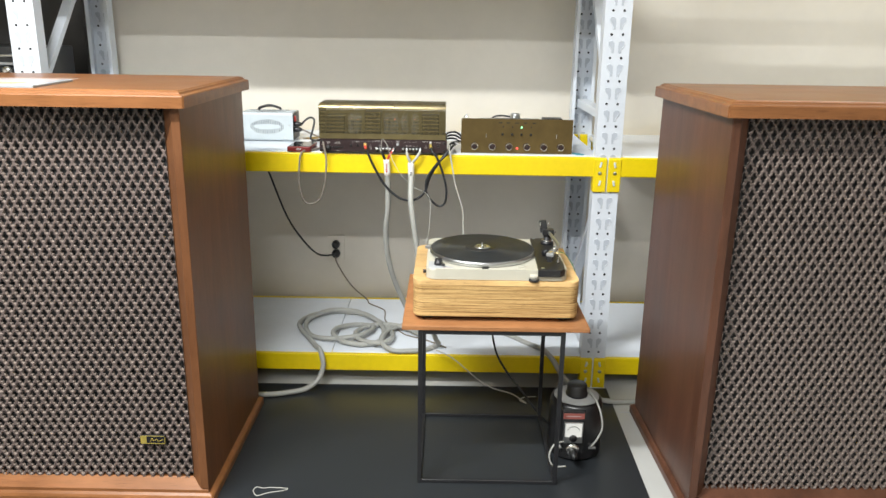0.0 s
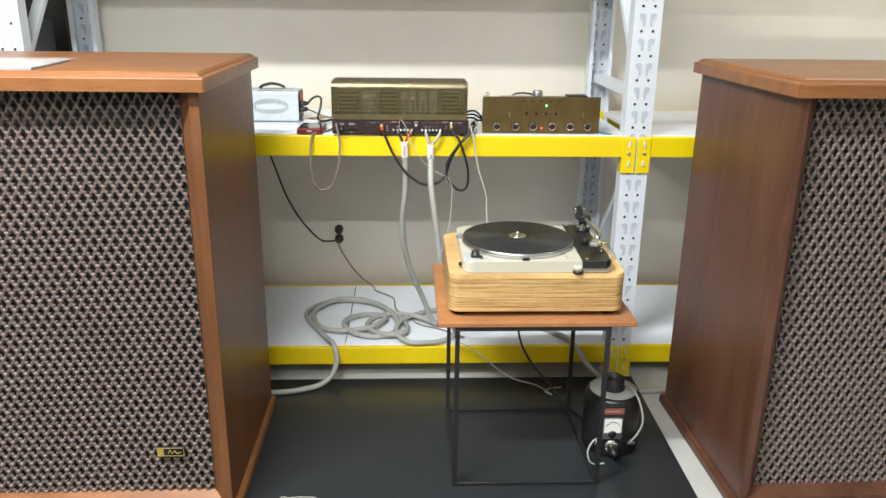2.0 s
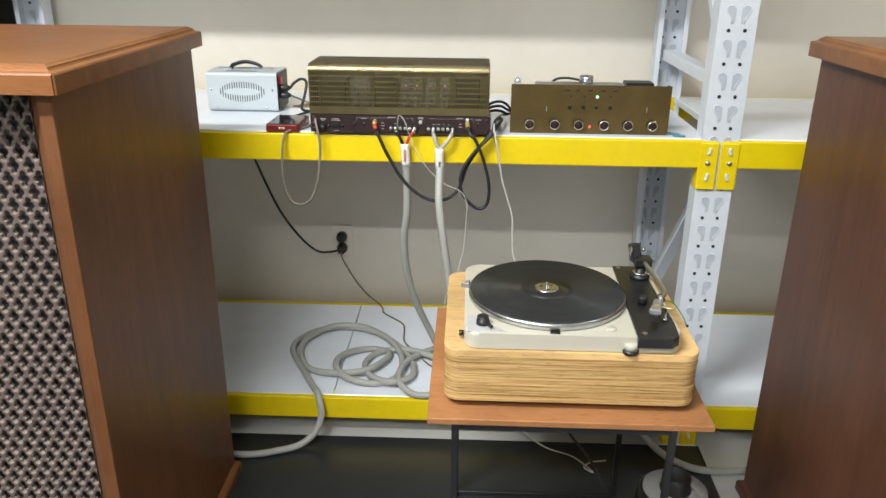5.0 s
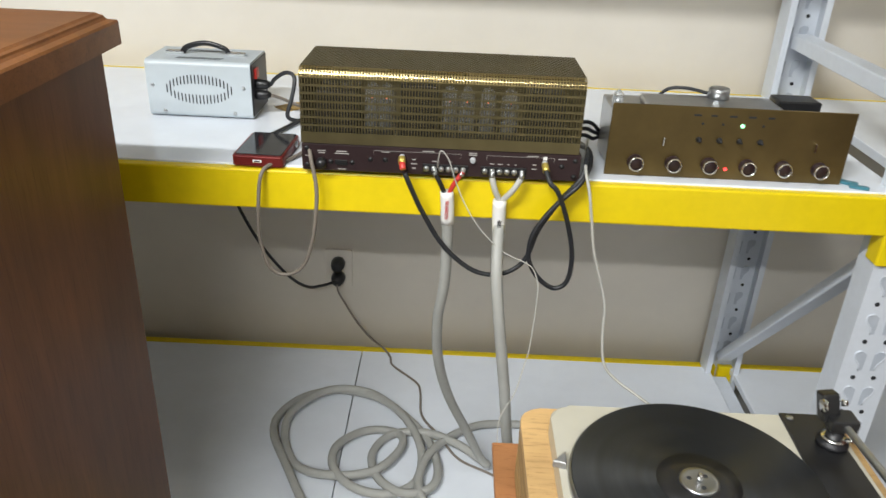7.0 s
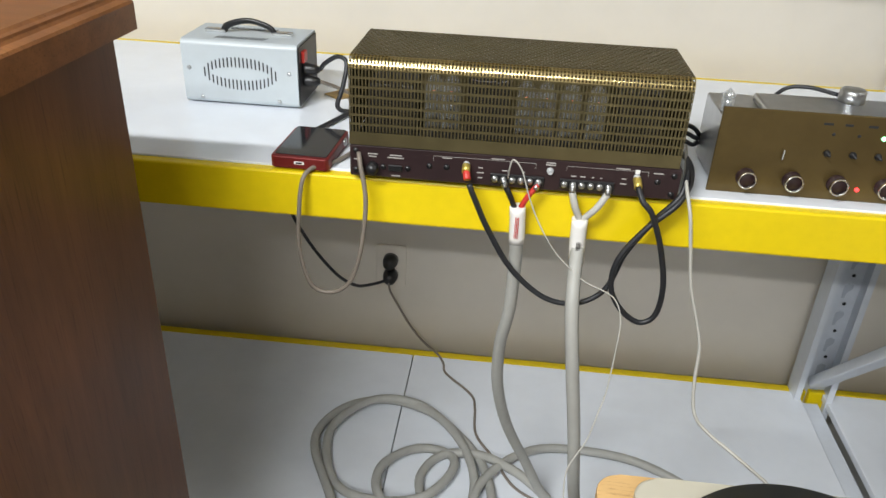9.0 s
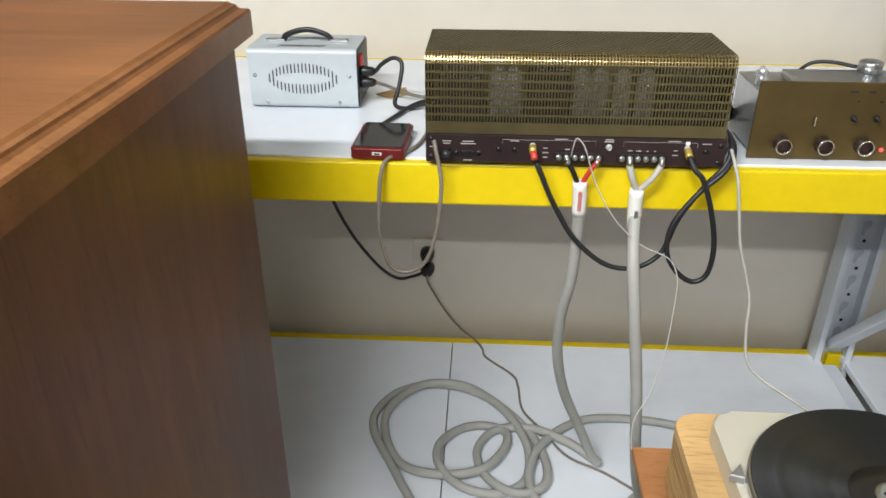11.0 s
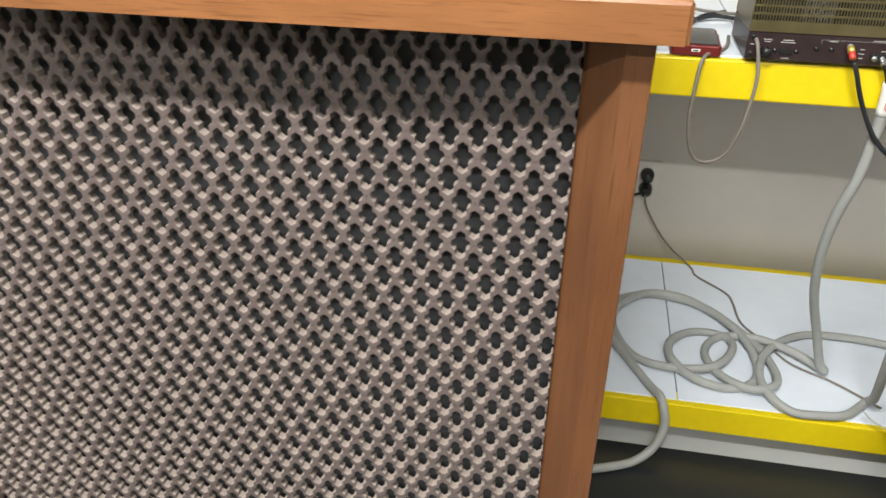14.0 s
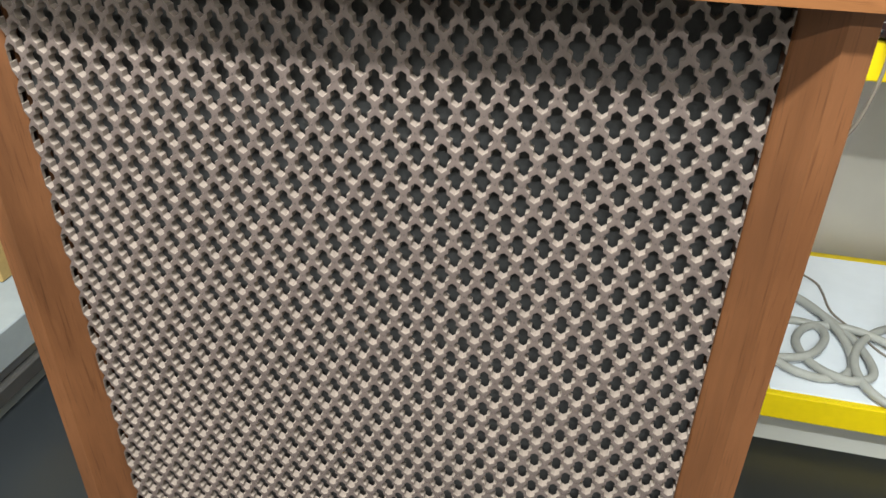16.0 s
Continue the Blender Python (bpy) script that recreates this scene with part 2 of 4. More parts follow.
def prism(pts, z0, z1, bevel=0.0, seg=2, bm=None):
    """A slab with the outline pts (x, y), from z0 to z1."""
    b = bmesh.new()
    lo, hi = [b.verts.new((x, y, z0)) for x, y in pts], [b.verts.new((x, y, z1)) for x, y in pts]
    n = len(pts)
    b.faces.new(lo[::-1])
    top = b.faces.new(hi)
    for k in range(n):
        b.faces.new((lo[k], lo[(k + 1) % n], hi[(k + 1) % n], hi[k]))
    if bevel:
        bmesh.ops.bevel(b, geom=list(top.edges), offset=bevel, segments=seg, affect="EDGES", profile=0.5)
    bmesh.ops.recalc_face_normals(b, faces=b.faces)
    return join(bm, b)


def turned(bm, m):
    bmesh.ops.transform(bm, matrix=m, verts=bm.verts)
    return bm


def rounded(x0, x1, y0, y1, r, n=6):
    pts = []
    for cx, cy, a0 in ((x1 - r, y0 + r, -90), (x1 - r, y1 - r, 0), (x0 + r, y1 - r, 90), (x0 + r, y0 + r, 180)):
        for k in range(n + 1):
            a = radians(a0 + 90 * k / n)
            pts.append((cx + r * math.cos(a), cy + r * math.sin(a)))
    return pts


def lathe(profile, centre, n=32, axis="z", bm=None):
    """A turned body: profile of (radius, height) round an upright axis at centre; axis y lays it towards -y."""
    b = bmesh.new()
    rings = []
    for r, h in profile:
        if r < 1e-6:
            rings.append([b.verts.new((0, 0, h))])
        else:
            rings.append([b.verts.new((r * math.cos(2 * math.pi * k / n), r * math.sin(2 * math.pi * k / n), h)) for k in range(n)])
    for a, c in zip(rings, rings[1:]):
        for k in range(n):
            q = [a[k % len(a)], a[(k + 1) % len(a)], c[(k + 1) % len(c)], c[k % len(c)]]
            q = list(dict.fromkeys(q))
            if len(q) > 2:
                b.faces.new(q)
    bmesh.ops.recalc_face_normals(b, faces=b.faces)
    for f in b.faces:
        f.smooth = True
    turn = Matrix.Rotation(radians(90), 4, "X") if axis == "y" else (Matrix.Rotation(radians(90), 4, "Y") if axis == "x" else Matrix.Identity(4))
    turned(b, Matrix.Translation(centre) @ turn)
    return join(bm, b)


def disc(x, y, z, r, h, axis="z", n=20, bm=None):
    e = min(r, h) * 0.2
    return lathe(((0, 0), (r, 0), (r, h - e), (r - e, h), (0, h)), (x, y, z), n, axis, bm)


def smooth_line(pts, steps=6):
    p = [Vector(q) for q in pts]
    p = [p[0] * 2 - p[1], *p, p[-1] * 2 - p[-2]]
    out = []
    for a, b, c, d in zip(p, p[1:], p[2:], p[3:]):
        for k in range(steps):
            s = k / steps
            out.append(0.5 * (2 * b + (c - a) * s + (2 * a - 5 * b + 4 * c - d) * s * s + (3 * b - a - 3 * c + d) * s ** 3))
    out.append(p[-2])
    return out


def tube(pts, r, n=8, steps=6, bm=None, flat=1.0):
    """A round cord through pts."""
    line = smooth_line(pts, steps)
    b = bmesh.new()
    side = Vector((0.31, 0.2, 0.93))
    rings = []
    for k, q in enumerate(line):
        d = (line[min(k + 1, len(line) - 1)] - line[max(k - 1, 0)])
        d = d.normalized() if d.length > 1e-9 else Vector((0, 0, 1))
        u = side - d * side.dot(d)
        u = u.normalized() if u.length > 1e-4 else d.orthogonal().normalized()
        side = u
        w = d.cross(u)
        rings.append([b.verts.new(q + r * (u * math.cos(2 * math.pi * i / n) + flat * w * math.sin(2 * math.pi * i / n))) for i in range(n)])
    for a, c in zip(rings, rings[1:]):
        for i in range(n):
            b.faces.new((a[i], a[(i + 1) % n], c[(i + 1) % n], c[i]))
    b.faces.new(rings[0][::-1])
    b.faces.new(rings[-1])
    for f in b.faces:
        f.smooth = len(f.verts) == 4
    bmesh.ops.recalc_face_normals(b, faces=b.faces)
    return join(bm, b)


def extrude_x(profile, x0, x1, bm=None):
    """A bar along x with the section (y, z)."""
    b = bmesh.new()
    lo, hi = [b.verts.new((x0, y, z)) for y, z in profile], [b.verts.new((x1, y, z)) for y, z in profile]
    n = len(profile)
    b.faces.new(lo[::-1]), b.faces.new(hi)
    for k in range(n):
        b.faces.new((lo[k], lo[(k + 1) % n], hi[(k + 1) % n], hi[k]))
    bmesh.ops.recalc_face_normals(b, faces=b.faces)
    return join(bm, b)


# ---- room ----
X0, X1, Y0, YB, CZ = -4.2, 3.6, -3.2, 3.325, 2.8
solo("floor", box(X0, X1, Y0, YB + 0.1, -0.1, 0), FLOORM, "pale grey polished tile floor", "floor", "structure")
solo("ceiling", box(X0, X1, Y0, YB + 0.1, CZ, CZ + 0.1), CEIL, "white painted ceiling", "ceiling", "structure")
solo("wall_north", box(X0, X1, YB, YB + 0.1, 0, CZ), WALL, "plain beige painted wall behind the racking", "wall", "structure")
solo("wall_south", box(X0, X1, Y0 - 0.1, Y0, 0, CZ), WALL, "plain beige painted wall", "wall", "structure")
solo("wall_west", box(X0 - 0.1, X0, Y0, YB, 0, CZ), WALL, "plain beige painted wall", "wall", "structure")
solo("wall_east", box(X1, X1 + 0.1, Y0, YB, 0, CZ), WALL, "plain beige painted wall", "wall", "structure")
solo("backdrop_panel", box(X0, -1.475, YB - 0.03, YB - 0.002, 0, 2.4), DARKWALL, "dark grey panel standing against the wall", "panel", "structure")
bm = box(0.64, 2.2, 2.464, 2.468, 0.0002, 0.0008)
solo("floor_joint", bm, SLOT, "thin grey joint between floor tiles", "joint", "structure")
# The mat's unseen southern stretch is added to cut light bouncing off the floor.
solo("black_mat", prism(((-3.4, -2.4), (0.535, -2.4), (0.632, 2.645), (-3.4, 2.635)), 0.0, 0.004, 0.001, 1), MAT,
     "glossy black vinyl mat lying on the floor", "mat")

# ---- racking ----
POSTS = (-1.385, 0.576)
YF, YR = 2.656, 3.275


def upright_bm(x, y, face):
    """One channel section: web at y, flanges and lips running back by face."""
    w, d, t, l = 0.0445, 0.053, 0.003, 0.014
    half = [(w, 0), (w, d), (w - l, d), (w - l, d - t), (w - t, d - t), (w - t, t)]
    pts = half + [(-a, c) for a, c in half[::-1]]
    return prism([(x + a, y + face * c) for a, c in pts], 0, 2.3)


def keyhole(x, y, z, s):
    """A pressed leaf-shaped slot with a rim along one flank, mirrored by s."""
    p = [(-0.006, 0.011), (0.001, 0.0160), (0.009, 0.0135), (0.0085, 0.003), (0.001, -0.007), (0.0, -0.017), (-0.0055, -0.017), (-0.006, -0.004)]
    b = prism([(s * a * 1.3, c * 1.2) for a, c in (p if s > 0 else p[::-1])], 0, 0.0005)
    turned(b, Matrix.Translation((x, y, z)) @ Matrix.Rotation(radians(90), 4, "X"))
    return b


def slot_lip(x, y, z, s):
    p = [(0.001, 0.0160), (0.009, 0.0135), (0.0085, 0.003), (0.001, -0.007), (0.0, -0.017)]
    return tube([(x + s * a * 1.3, y - 0.0004, z + c * 1.2) for a, c in p], 0.0011, 5, 2)


def rack_frame(x):
    f = thing("rack_upright", (x, YF, 0), "white powder-coated slotted steel rack upright frame with braces", "rack frame", "rack uprights")
    for y, face, nm in ((YF, 1, "front_post"), (YR, -1, "rear_post")):
        p = part(nm, upright_bm(x, y, face), WHITE, f)
        rim, lip, hb = bmesh.new(), bmesh.new(), bmesh.new()
        yy = y - face * 0.0005 if nm == "front_post" else y - 0.0038
        z = 0.898 - 0.0753 * 11
        while z < 2.25:
            for s in (-1, 1):
                disc(x + s * 0.0185, yy, z, 0.0042, 0.0012, "y", 12, hb)
                join(rim, keyhole(x + s * 0.0145, yy - 0.0002, z + 0.036, s))
                join(lip, slot_lip(x + s * 0.0145, yy - 0.0002, z + 0.036, s))
            z += 0.0753
        tagged(part("round_hole", hb, HOLE, p, "small round bolt holes in two rows"), kind="stuff")
        tagged(part("pressed_slot", rim, SLOT, p, "pressed keyhole slots in two rows"), kind="stuff")
        tagged(part("slot_lip", lip, WHITE, p, "raised lips of the slots"), kind="stuff")
        part("foot_plate", box(x - 0.05, x + 0.05, min(y - face * 0.01, y + face * 0.07), max(y - face * 0.01, y + face * 0.07), 0, 0.005, 0.001), WHITE, f)
    ya, yb = YF + 0.04, YR - 0.04
    for z in (0.09, 1.0, 1.9):
        part("horizontal_brace", box(x - 0.02, x + 0.02, ya, yb, z - 0.016, z + 0.016, 0.002), WHITE, f)
    for (za, zb) in ((0.76, 0.17), (1.04, 1.6)):
        d = Vector((0, yb - ya, zb - za))
        b = box(-0.018, 0.018, 0, d.length, -0.012, 0.012, 0.002)
        turned(b, Matrix.Translation((x, ya, za)) @ Matrix.Rotation(math.atan2(d.z, d.y), 4, "X"))
        part("diagonal_brace", b, WHITE, f)
    return f


for px in POSTS:
    rack_frame(px)

LEVELS = ((0.056, 0.121, 0.1225), (0.800, 0.867, 0.870), (1.503, 1.570, 1.573))
BAYS = ((-3.3, POSTS[0]), (POSTS[0], POSTS[1]), (POSTS[1], 2.5))


def beam(xa, xb, z0, z1, front):
    y = YF - 0.004 if front else YR - 0.018
    t = thing("shelf_beam", ((xa + xb) / 2, y, z0), "yellow powder-coated steel shelf beam hooked onto the uprights", "beam", "shelf beams")
    y1 = y + (0.045 if front else 0.022)
    part("bar", box(xa + 0.004, xb - 0.004, y, y1, z0, z1, 0.003, 2), YELLOW, t)
    if front:
        for x, s in ((xa, 1), (xb, -1)):
            c = part("end_connector", box(min(x + s * 0.0025, x + s * 0.047), max(x + s * 0.0025, x + s * 0.047), y - 0.004, y + 0.0005, z0 - 0.053, z1 - 0.004, 0.002), YELLOW, t)
            hb = bmesh.new()
            for dz in (0.042, -0.022):
                tube([(x + s * 0.0235, y - 0.0036, z0 + dz + 0.010), (x + s * 0.0235, y - 0.0036, z0 + dz + 0.002), (x + s * 0.027, y - 0.0036, z0 + dz - 0.008)], 0.0042, 6, 3, hb)
            part("side_wing", box(min(x + s * 0.0445, x + s * 0.0469), max(x + s * 0.0445, x + s * 0.0469), y + 0.0006, y + 0.034, z0 - 0.052, z0 - 0.0005, 0.0008), YELLOW, c)
            part("slot", hb, WHITE, c, "pale oblong slots")
            part("bolt", lathe(((0, 0), (0.0065, 0), (0.006, 0.003), (0.003, 0.0045), (0, 0.005)), (x + s * 0.026, y - 0.004, z0 + 0.014), 12, "y"), ALU, c)
    return t


for z0, z1, zt in LEVELS:
    for xa, xb in BAYS:
        beam(xa, xb, z0, z1, True)
        beam(xa, xb, z0, z1, False)

for k, (z0, z1, zt) in enumerate(LEVELS):
    for xa, xb in (BAYS[:2] if k == 2 else BAYS):
        cuts = [xa + 0.032] + ([-0.394] if xa == POSTS[0] else [(xa + xb) / 2]) + [xb - 0.026]
        for a, c in zip(cuts, cuts[1:]):
            g = 0.0012
            yf = YF + 0.012
            solo("shelf_board", box(a + g, c - g, yf, YR - 0.022, zt - 0.018, zt, 0.0012), BOARD, "glossy white laminate shelf board resting on yellow beams", "shelf board",
                 "", "shelf boards")

# ---- loudspeakers ----
LX0, LX1, LYF, LYB = -1.415, -0.622, 1.889, 2.468
GRX0, GRX1, GZ0, GZ1, GY = -1.364, -0.672, 0.062, 1.092, 1.918


def lattice():
    """Moulded lattice: sheared rows of pierced crosses, each with its own walls."""
    ux, uz, vx, vz, ox, oz = 0.0243, 0.0006, 0.0, -0.0211, -0.9455, 0.9495
    half = [(0, .35), (.195, .268), (.198, .15), (.25, .132), (.325, .105), (.365, .05), (.368, -.01), (.33, -.075), (.25, -.108), (.198, -.125), (.195, -.268), (0, -.35)]
    ring = half + [(-a, c) for a, c in half[-2:0:-1]]
    h = np.array(ring)
    s = 1 / (np.abs(h[:, 0]) / 0.5 + np.abs(h[:, 1]) / 0.5)
    outer = h * s[:, None]
    inner = h * 0.97
    back = h * 0.95
    n = len(h)
    verts, faces = [], []
    base = 0
    for j in range(-8, 48):
        for i in range(-22, 16):
            ii = i + 0.5 * (j % 2)
            cx, cz = ox + ii * ux + j * vx, oz + ii * uz + j * vz
            if not (GRX0 - 0.006 < cx < GRX1 + 0.006 and GZ0 - 0.01 < cz < GZ1 + 0.01):
                continue
            for loop, y in ((outer, GY), (h, GY + 0.0002), (inner, GY + 0.0012), (back, GY + 0.0092)):
                px = np.clip(cx + loop[:, 0] * ux - loop[:, 1] * 2 * vx, GRX0, GRX1)
                pz = np.clip(cz + loop[:, 0] * uz - loop[:, 1] * 2 * vz, GZ0, GZ1)
                verts.append(np.stack([px, np.full(n, y), pz], 1))
            for k in range(n):
                m = (k + 1) % n
                for r in range(3):
                    a = base + r * n
                    faces.append((a + k, a + m, a + n + m, a + n + k))
            base += 4 * n
    return np.concatenate(verts), faces


def moulded_top(x0, x1, y0, y1):
    """Top board with a cove and a small step round its upper edge."""
    prof = ((0.0, 1.092), (0.0, 1.119), (-0.002, 1.1215), (-0.010, 1.1235), (-0.0125, 1.126), (-0.0135, 1.1285), (-0.017, 1.130), (-0.020, 1.1325))
    b = bmesh.new()
    rings = []
    for o, z in prof:
        rings.append([b.verts.new(p) for p in ((x0 - o, y0 - o, z), (x1 + o, y0 - o, z), (x1 + o, y1 + o, z), (x0 - o, y1 + o, z))])
    for a, c in zip(rings, rings[1:]):
        for k in range(4):
            b.faces.new((a[k], a[(k + 1) % 4], c[(k + 1) % 4], c[k]))
    b.faces.new(rings[0][::-1]), b.faces.new(rings[-1])
    corner = [e for e in b.edges if abs(e.verts[0].co.z - e.verts[1].co.z) > 0.02]
    bmesh.ops.bevel(b, geom=corner, offset=0.003, segments=2, affect="EDGES")
    bmesh.ops.recalc_face_normals(b, faces=b.faces)
    return b


def loudspeaker(label, side, stile, rail):
    s = thing("loudspeaker", (-1.02, 2.19, 0.004), label, "loudspeaker", "pair of loudspeakers")
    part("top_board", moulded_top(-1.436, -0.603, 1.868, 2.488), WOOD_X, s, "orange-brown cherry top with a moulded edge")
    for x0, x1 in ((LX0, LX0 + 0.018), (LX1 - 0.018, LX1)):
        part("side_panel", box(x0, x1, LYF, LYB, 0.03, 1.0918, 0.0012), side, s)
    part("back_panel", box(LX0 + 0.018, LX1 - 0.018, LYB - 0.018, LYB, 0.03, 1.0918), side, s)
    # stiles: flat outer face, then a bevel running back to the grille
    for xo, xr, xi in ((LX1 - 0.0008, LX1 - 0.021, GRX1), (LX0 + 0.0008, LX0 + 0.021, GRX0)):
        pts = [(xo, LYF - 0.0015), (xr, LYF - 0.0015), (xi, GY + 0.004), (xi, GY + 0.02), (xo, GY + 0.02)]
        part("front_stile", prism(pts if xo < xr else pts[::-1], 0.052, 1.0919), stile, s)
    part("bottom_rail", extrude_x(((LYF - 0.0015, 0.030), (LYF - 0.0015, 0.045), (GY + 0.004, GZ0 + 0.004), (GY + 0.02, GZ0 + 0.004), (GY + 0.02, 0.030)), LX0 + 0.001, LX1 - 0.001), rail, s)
    b = bmesh.new()
    rings = []
    for o, z in ((0.013, 0.004), (0.013, 0.024), (0.009, 0.031), (0.002, 0.036), (-0.004, 0.036)):
        rings.append([b.verts.new(p) for p in ((LX0 - o, LYF - o, z), (LX1 + o, LYF - o, z), (LX1 + o, LYB + o, z), (LX0 - o, LYB + o, z))])
    for a, c in zip(rings, rings[1:]):
        for k in range(4):
            b.faces.new((a[k], a[(k + 1) % 4], c[(k + 1) % 4], c[k]))
    b.faces.new(rings[0][::-1]), b.faces.new(rings[-1])
    part("base_moulding", b, rail, s)
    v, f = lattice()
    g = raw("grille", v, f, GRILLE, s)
    g["label"] = "taupe moulded lattice of pierced crosses"
    # taupe front; lighter hole walls carry the brightness of lit ledges in their colour
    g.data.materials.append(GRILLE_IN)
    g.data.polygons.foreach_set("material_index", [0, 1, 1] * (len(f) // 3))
    part("grille_cloth", box(GRX0, GRX1, GY + 0.0225, GY + 0.027, GZ0, GZ1), CLOTH, s, "black cloth behind the lattice")
    badge = part("badge", box(-0.806, -0.739, GY - 0.009, GY + 0.001, 0.1745, 0.1985, 0.001), BLACKPL, s, "small black and gold maker's badge")
    gb = box(-0.8062, -0.790, GY - 0.0098, GY - 0.0088, 0.1745, 0.1985)
    for a in (0.1748, 0.197):
        box(-0.790, -0.739, GY - 0.0098, GY - 0.0088, a, a + 0.0015, 0, 1, gb)
    box(-0.7405, -0.739, GY - 0.0098, GY - 0.0088, 0.1748, 0.1985, 0, 1, gb)
    part("gold_trim", gb, GOLD, badge)
    part("script_bar", tube([(-0.780, GY - 0.0095, 0.1800), (-0.774, GY - 0.0095, 0.1920), (-0.770, GY - 0.0095, 0.1820), (-0.762, GY - 0.0095, 0.1900), (-0.758, GY - 0.0095, 0.1830), (-0.746, GY - 0.0095, 0.1870)], 0.0009, 5, 4), GOLD, badge)
    return s


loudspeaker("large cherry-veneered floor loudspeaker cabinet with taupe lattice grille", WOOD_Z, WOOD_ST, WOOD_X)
twin = loudspeaker("large floor loudspeaker cabinet, red-brown veneer toned for shade, taupe lattice grille", WOOD_RED_SHADE, WOOD_RED_SHADE, WOOD_RED_SHADE)
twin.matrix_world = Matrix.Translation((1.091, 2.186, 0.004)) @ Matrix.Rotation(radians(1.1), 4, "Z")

# ---- magazine on the loudspeaker ----
mg = thing("magazine", (-1.08, 2.02, 1.1327), "glossy magazine in a clear plastic sleeve lying on the cabinet top", "magazine")
part("pages", prism(((-0.972, 1.900), (-0.985, 2.130), (-1.19, 2.118), (-1.178, 1.888))[::-1], 1.1327, 1.1385, 0.001, 1), PANELG, mg)
part("cover", prism(((-0.982, 1.908), (-0.993, 2.12), (-1.185, 2.11), (-1.172, 1.896))[::-1], 1.1386, 1.1394), PRINT, mg, "pale printed cover")
part("cover_print", prism(((-1.115, 1.905), (-1.122, 1.975), (-1.176, 1.971), (-1.169, 1.901))[::-1], 1.13942, 1.13948), DULLRED, mg, "red printed block")
part("cover_print", prism(((-1.02, 1.93), (-1.024, 1.99), (-1.10, 1.985), (-1.096, 1.925))[::-1], 1.13942, 1.13948), CARD, mg, "tan printed block")
part("sleeve", prism(((-0.955, 1.895), (-0.972, 2.145), (-1.20, 2.13), (-1.183, 1.884))[::-1], 1.1395, 1.1402), FILM, mg, "clear plastic sleeve")

# ---- power amplifier ----
AX0, AX1, AYF, AYB, AZ0 = -0.412, 0.017, 2.641, 2.792, 0.875


def slotted(x0, x1, cols, z0, z1, rows, solid_x, solid_z, place, material, parent, name):
    """Perforated sheet: a grid with the slot cells left open; place turns (u, v, depth) into the world."""
    us, vs = [x0], [z0]
    pu, pv = (x1 - x0) / cols, (z1 - z0) / rows
    for k in range(cols):
        us += [x0 + pu * (k + solid_x / 2), x0 + pu * (k + 1 - solid_x / 2)]
    us.append(x1)
    for k in range(rows):
        vs += [z0 + pv * (k + solid_z / 2), z0 + pv * (k + 1 - solid_z / 2)]
    vs.append(z1)
    nu = len(us)
    verts = [place(u, v, 0) for v in vs for u in us] + [place(u, v, 0.0012) for v in vs for u in us]
    m = len(us) * len(vs)
    faces = []
    for j in range(len(vs) - 1):
        for i in range(nu - 1):
            a = (j * nu + i, j * nu + i + 1, (j + 1) * nu + i + 1, (j + 1) * nu + i)
            if i % 2 and j % 2:
                faces += [(a[k], a[(k + 1) % 4], a[(k + 1) % 4] + m, a[k] + m) for k in range(4)]
            else:
                faces += [a, tuple(q + m for q in a[::-1])]
    return raw(name, verts, faces, material, parent)


def pierced(x0, x1, v0, v1, pitch, r, place, material, parent, name):
    """Thin sheet with staggered round holes: one hexagonal cell round each hole."""
    k = np.arange(6)
    cell = np.stack([np.cos(k * np.pi / 3 + np.pi / 6), np.sin(k * np.pi / 3 + np.pi / 6)], 1)
    verts, faces, base = [], [], 0
    dv = pitch * math.sqrt(3) / 2
    for j in range(int((v1 - v0) / dv) + 2):
        for i in range(int((x1 - x0) / pitch) + 2):
            c = np.array([x0 + (i + 0.5 * (j % 2)) * pitch, v0 + j * dv])
            for rad, d in ((pitch / math.sqrt(3), 0), (r, 0), (r, 0.0012)):
                q = c + cell * rad
                verts += [place(min(max(a, x0), x1), min(max(b, v0), v1), d) for a, b in q]
            for m in range(6):
                n = (m + 1) % 6
                faces += [(base + m, base + n, base + 6 + n, base + 6 + m), (base + 6 + m, base + 6 + n, base + 12 + n, base + 12 + m)]
            base += 18
    return raw(name, verts, faces, material, parent)


amp = thing("tube_amplifier", ((AX0 + AX1) / 2, 2.7, 0.870), "valve amplifier with perforated brass cage and dark maroon connection panel", "amplifier")
part("chassis", box(AX0, AX1 + 0.005, AYF - 0.001, AYB, AZ0, 0.919, 0.0015), MAROON, amp, "dark maroon enamelled chassis")
cage = part("cage_rim", extrude_x(((AYF - 0.002, 0.920), (AYF - 0.002, 0.936), (AYF - 0.0005, 0.936), (AYF - 0.0005, 0.920)), AX0, AX1), BRASS, amp, "solid lower band of the cage")
slotted(AX0, AX1, 96, 0.936, 1.022, 7, 0.42, 0.26, lambda u, v, d: (u, AYF - 0.002 + d, v), BRASS, amp, "cage_front")["label"] = "brass sheet pierced with rows of upright slots"
BR = 0.014


def bend(u, v, d):
    a = v * math.pi / 2  # quarter turn from the front to the top
    return (u, AYF - 0.002 + BR - (BR - d) * math.cos(a), 1.022 + (BR - d) * math.sin(a))


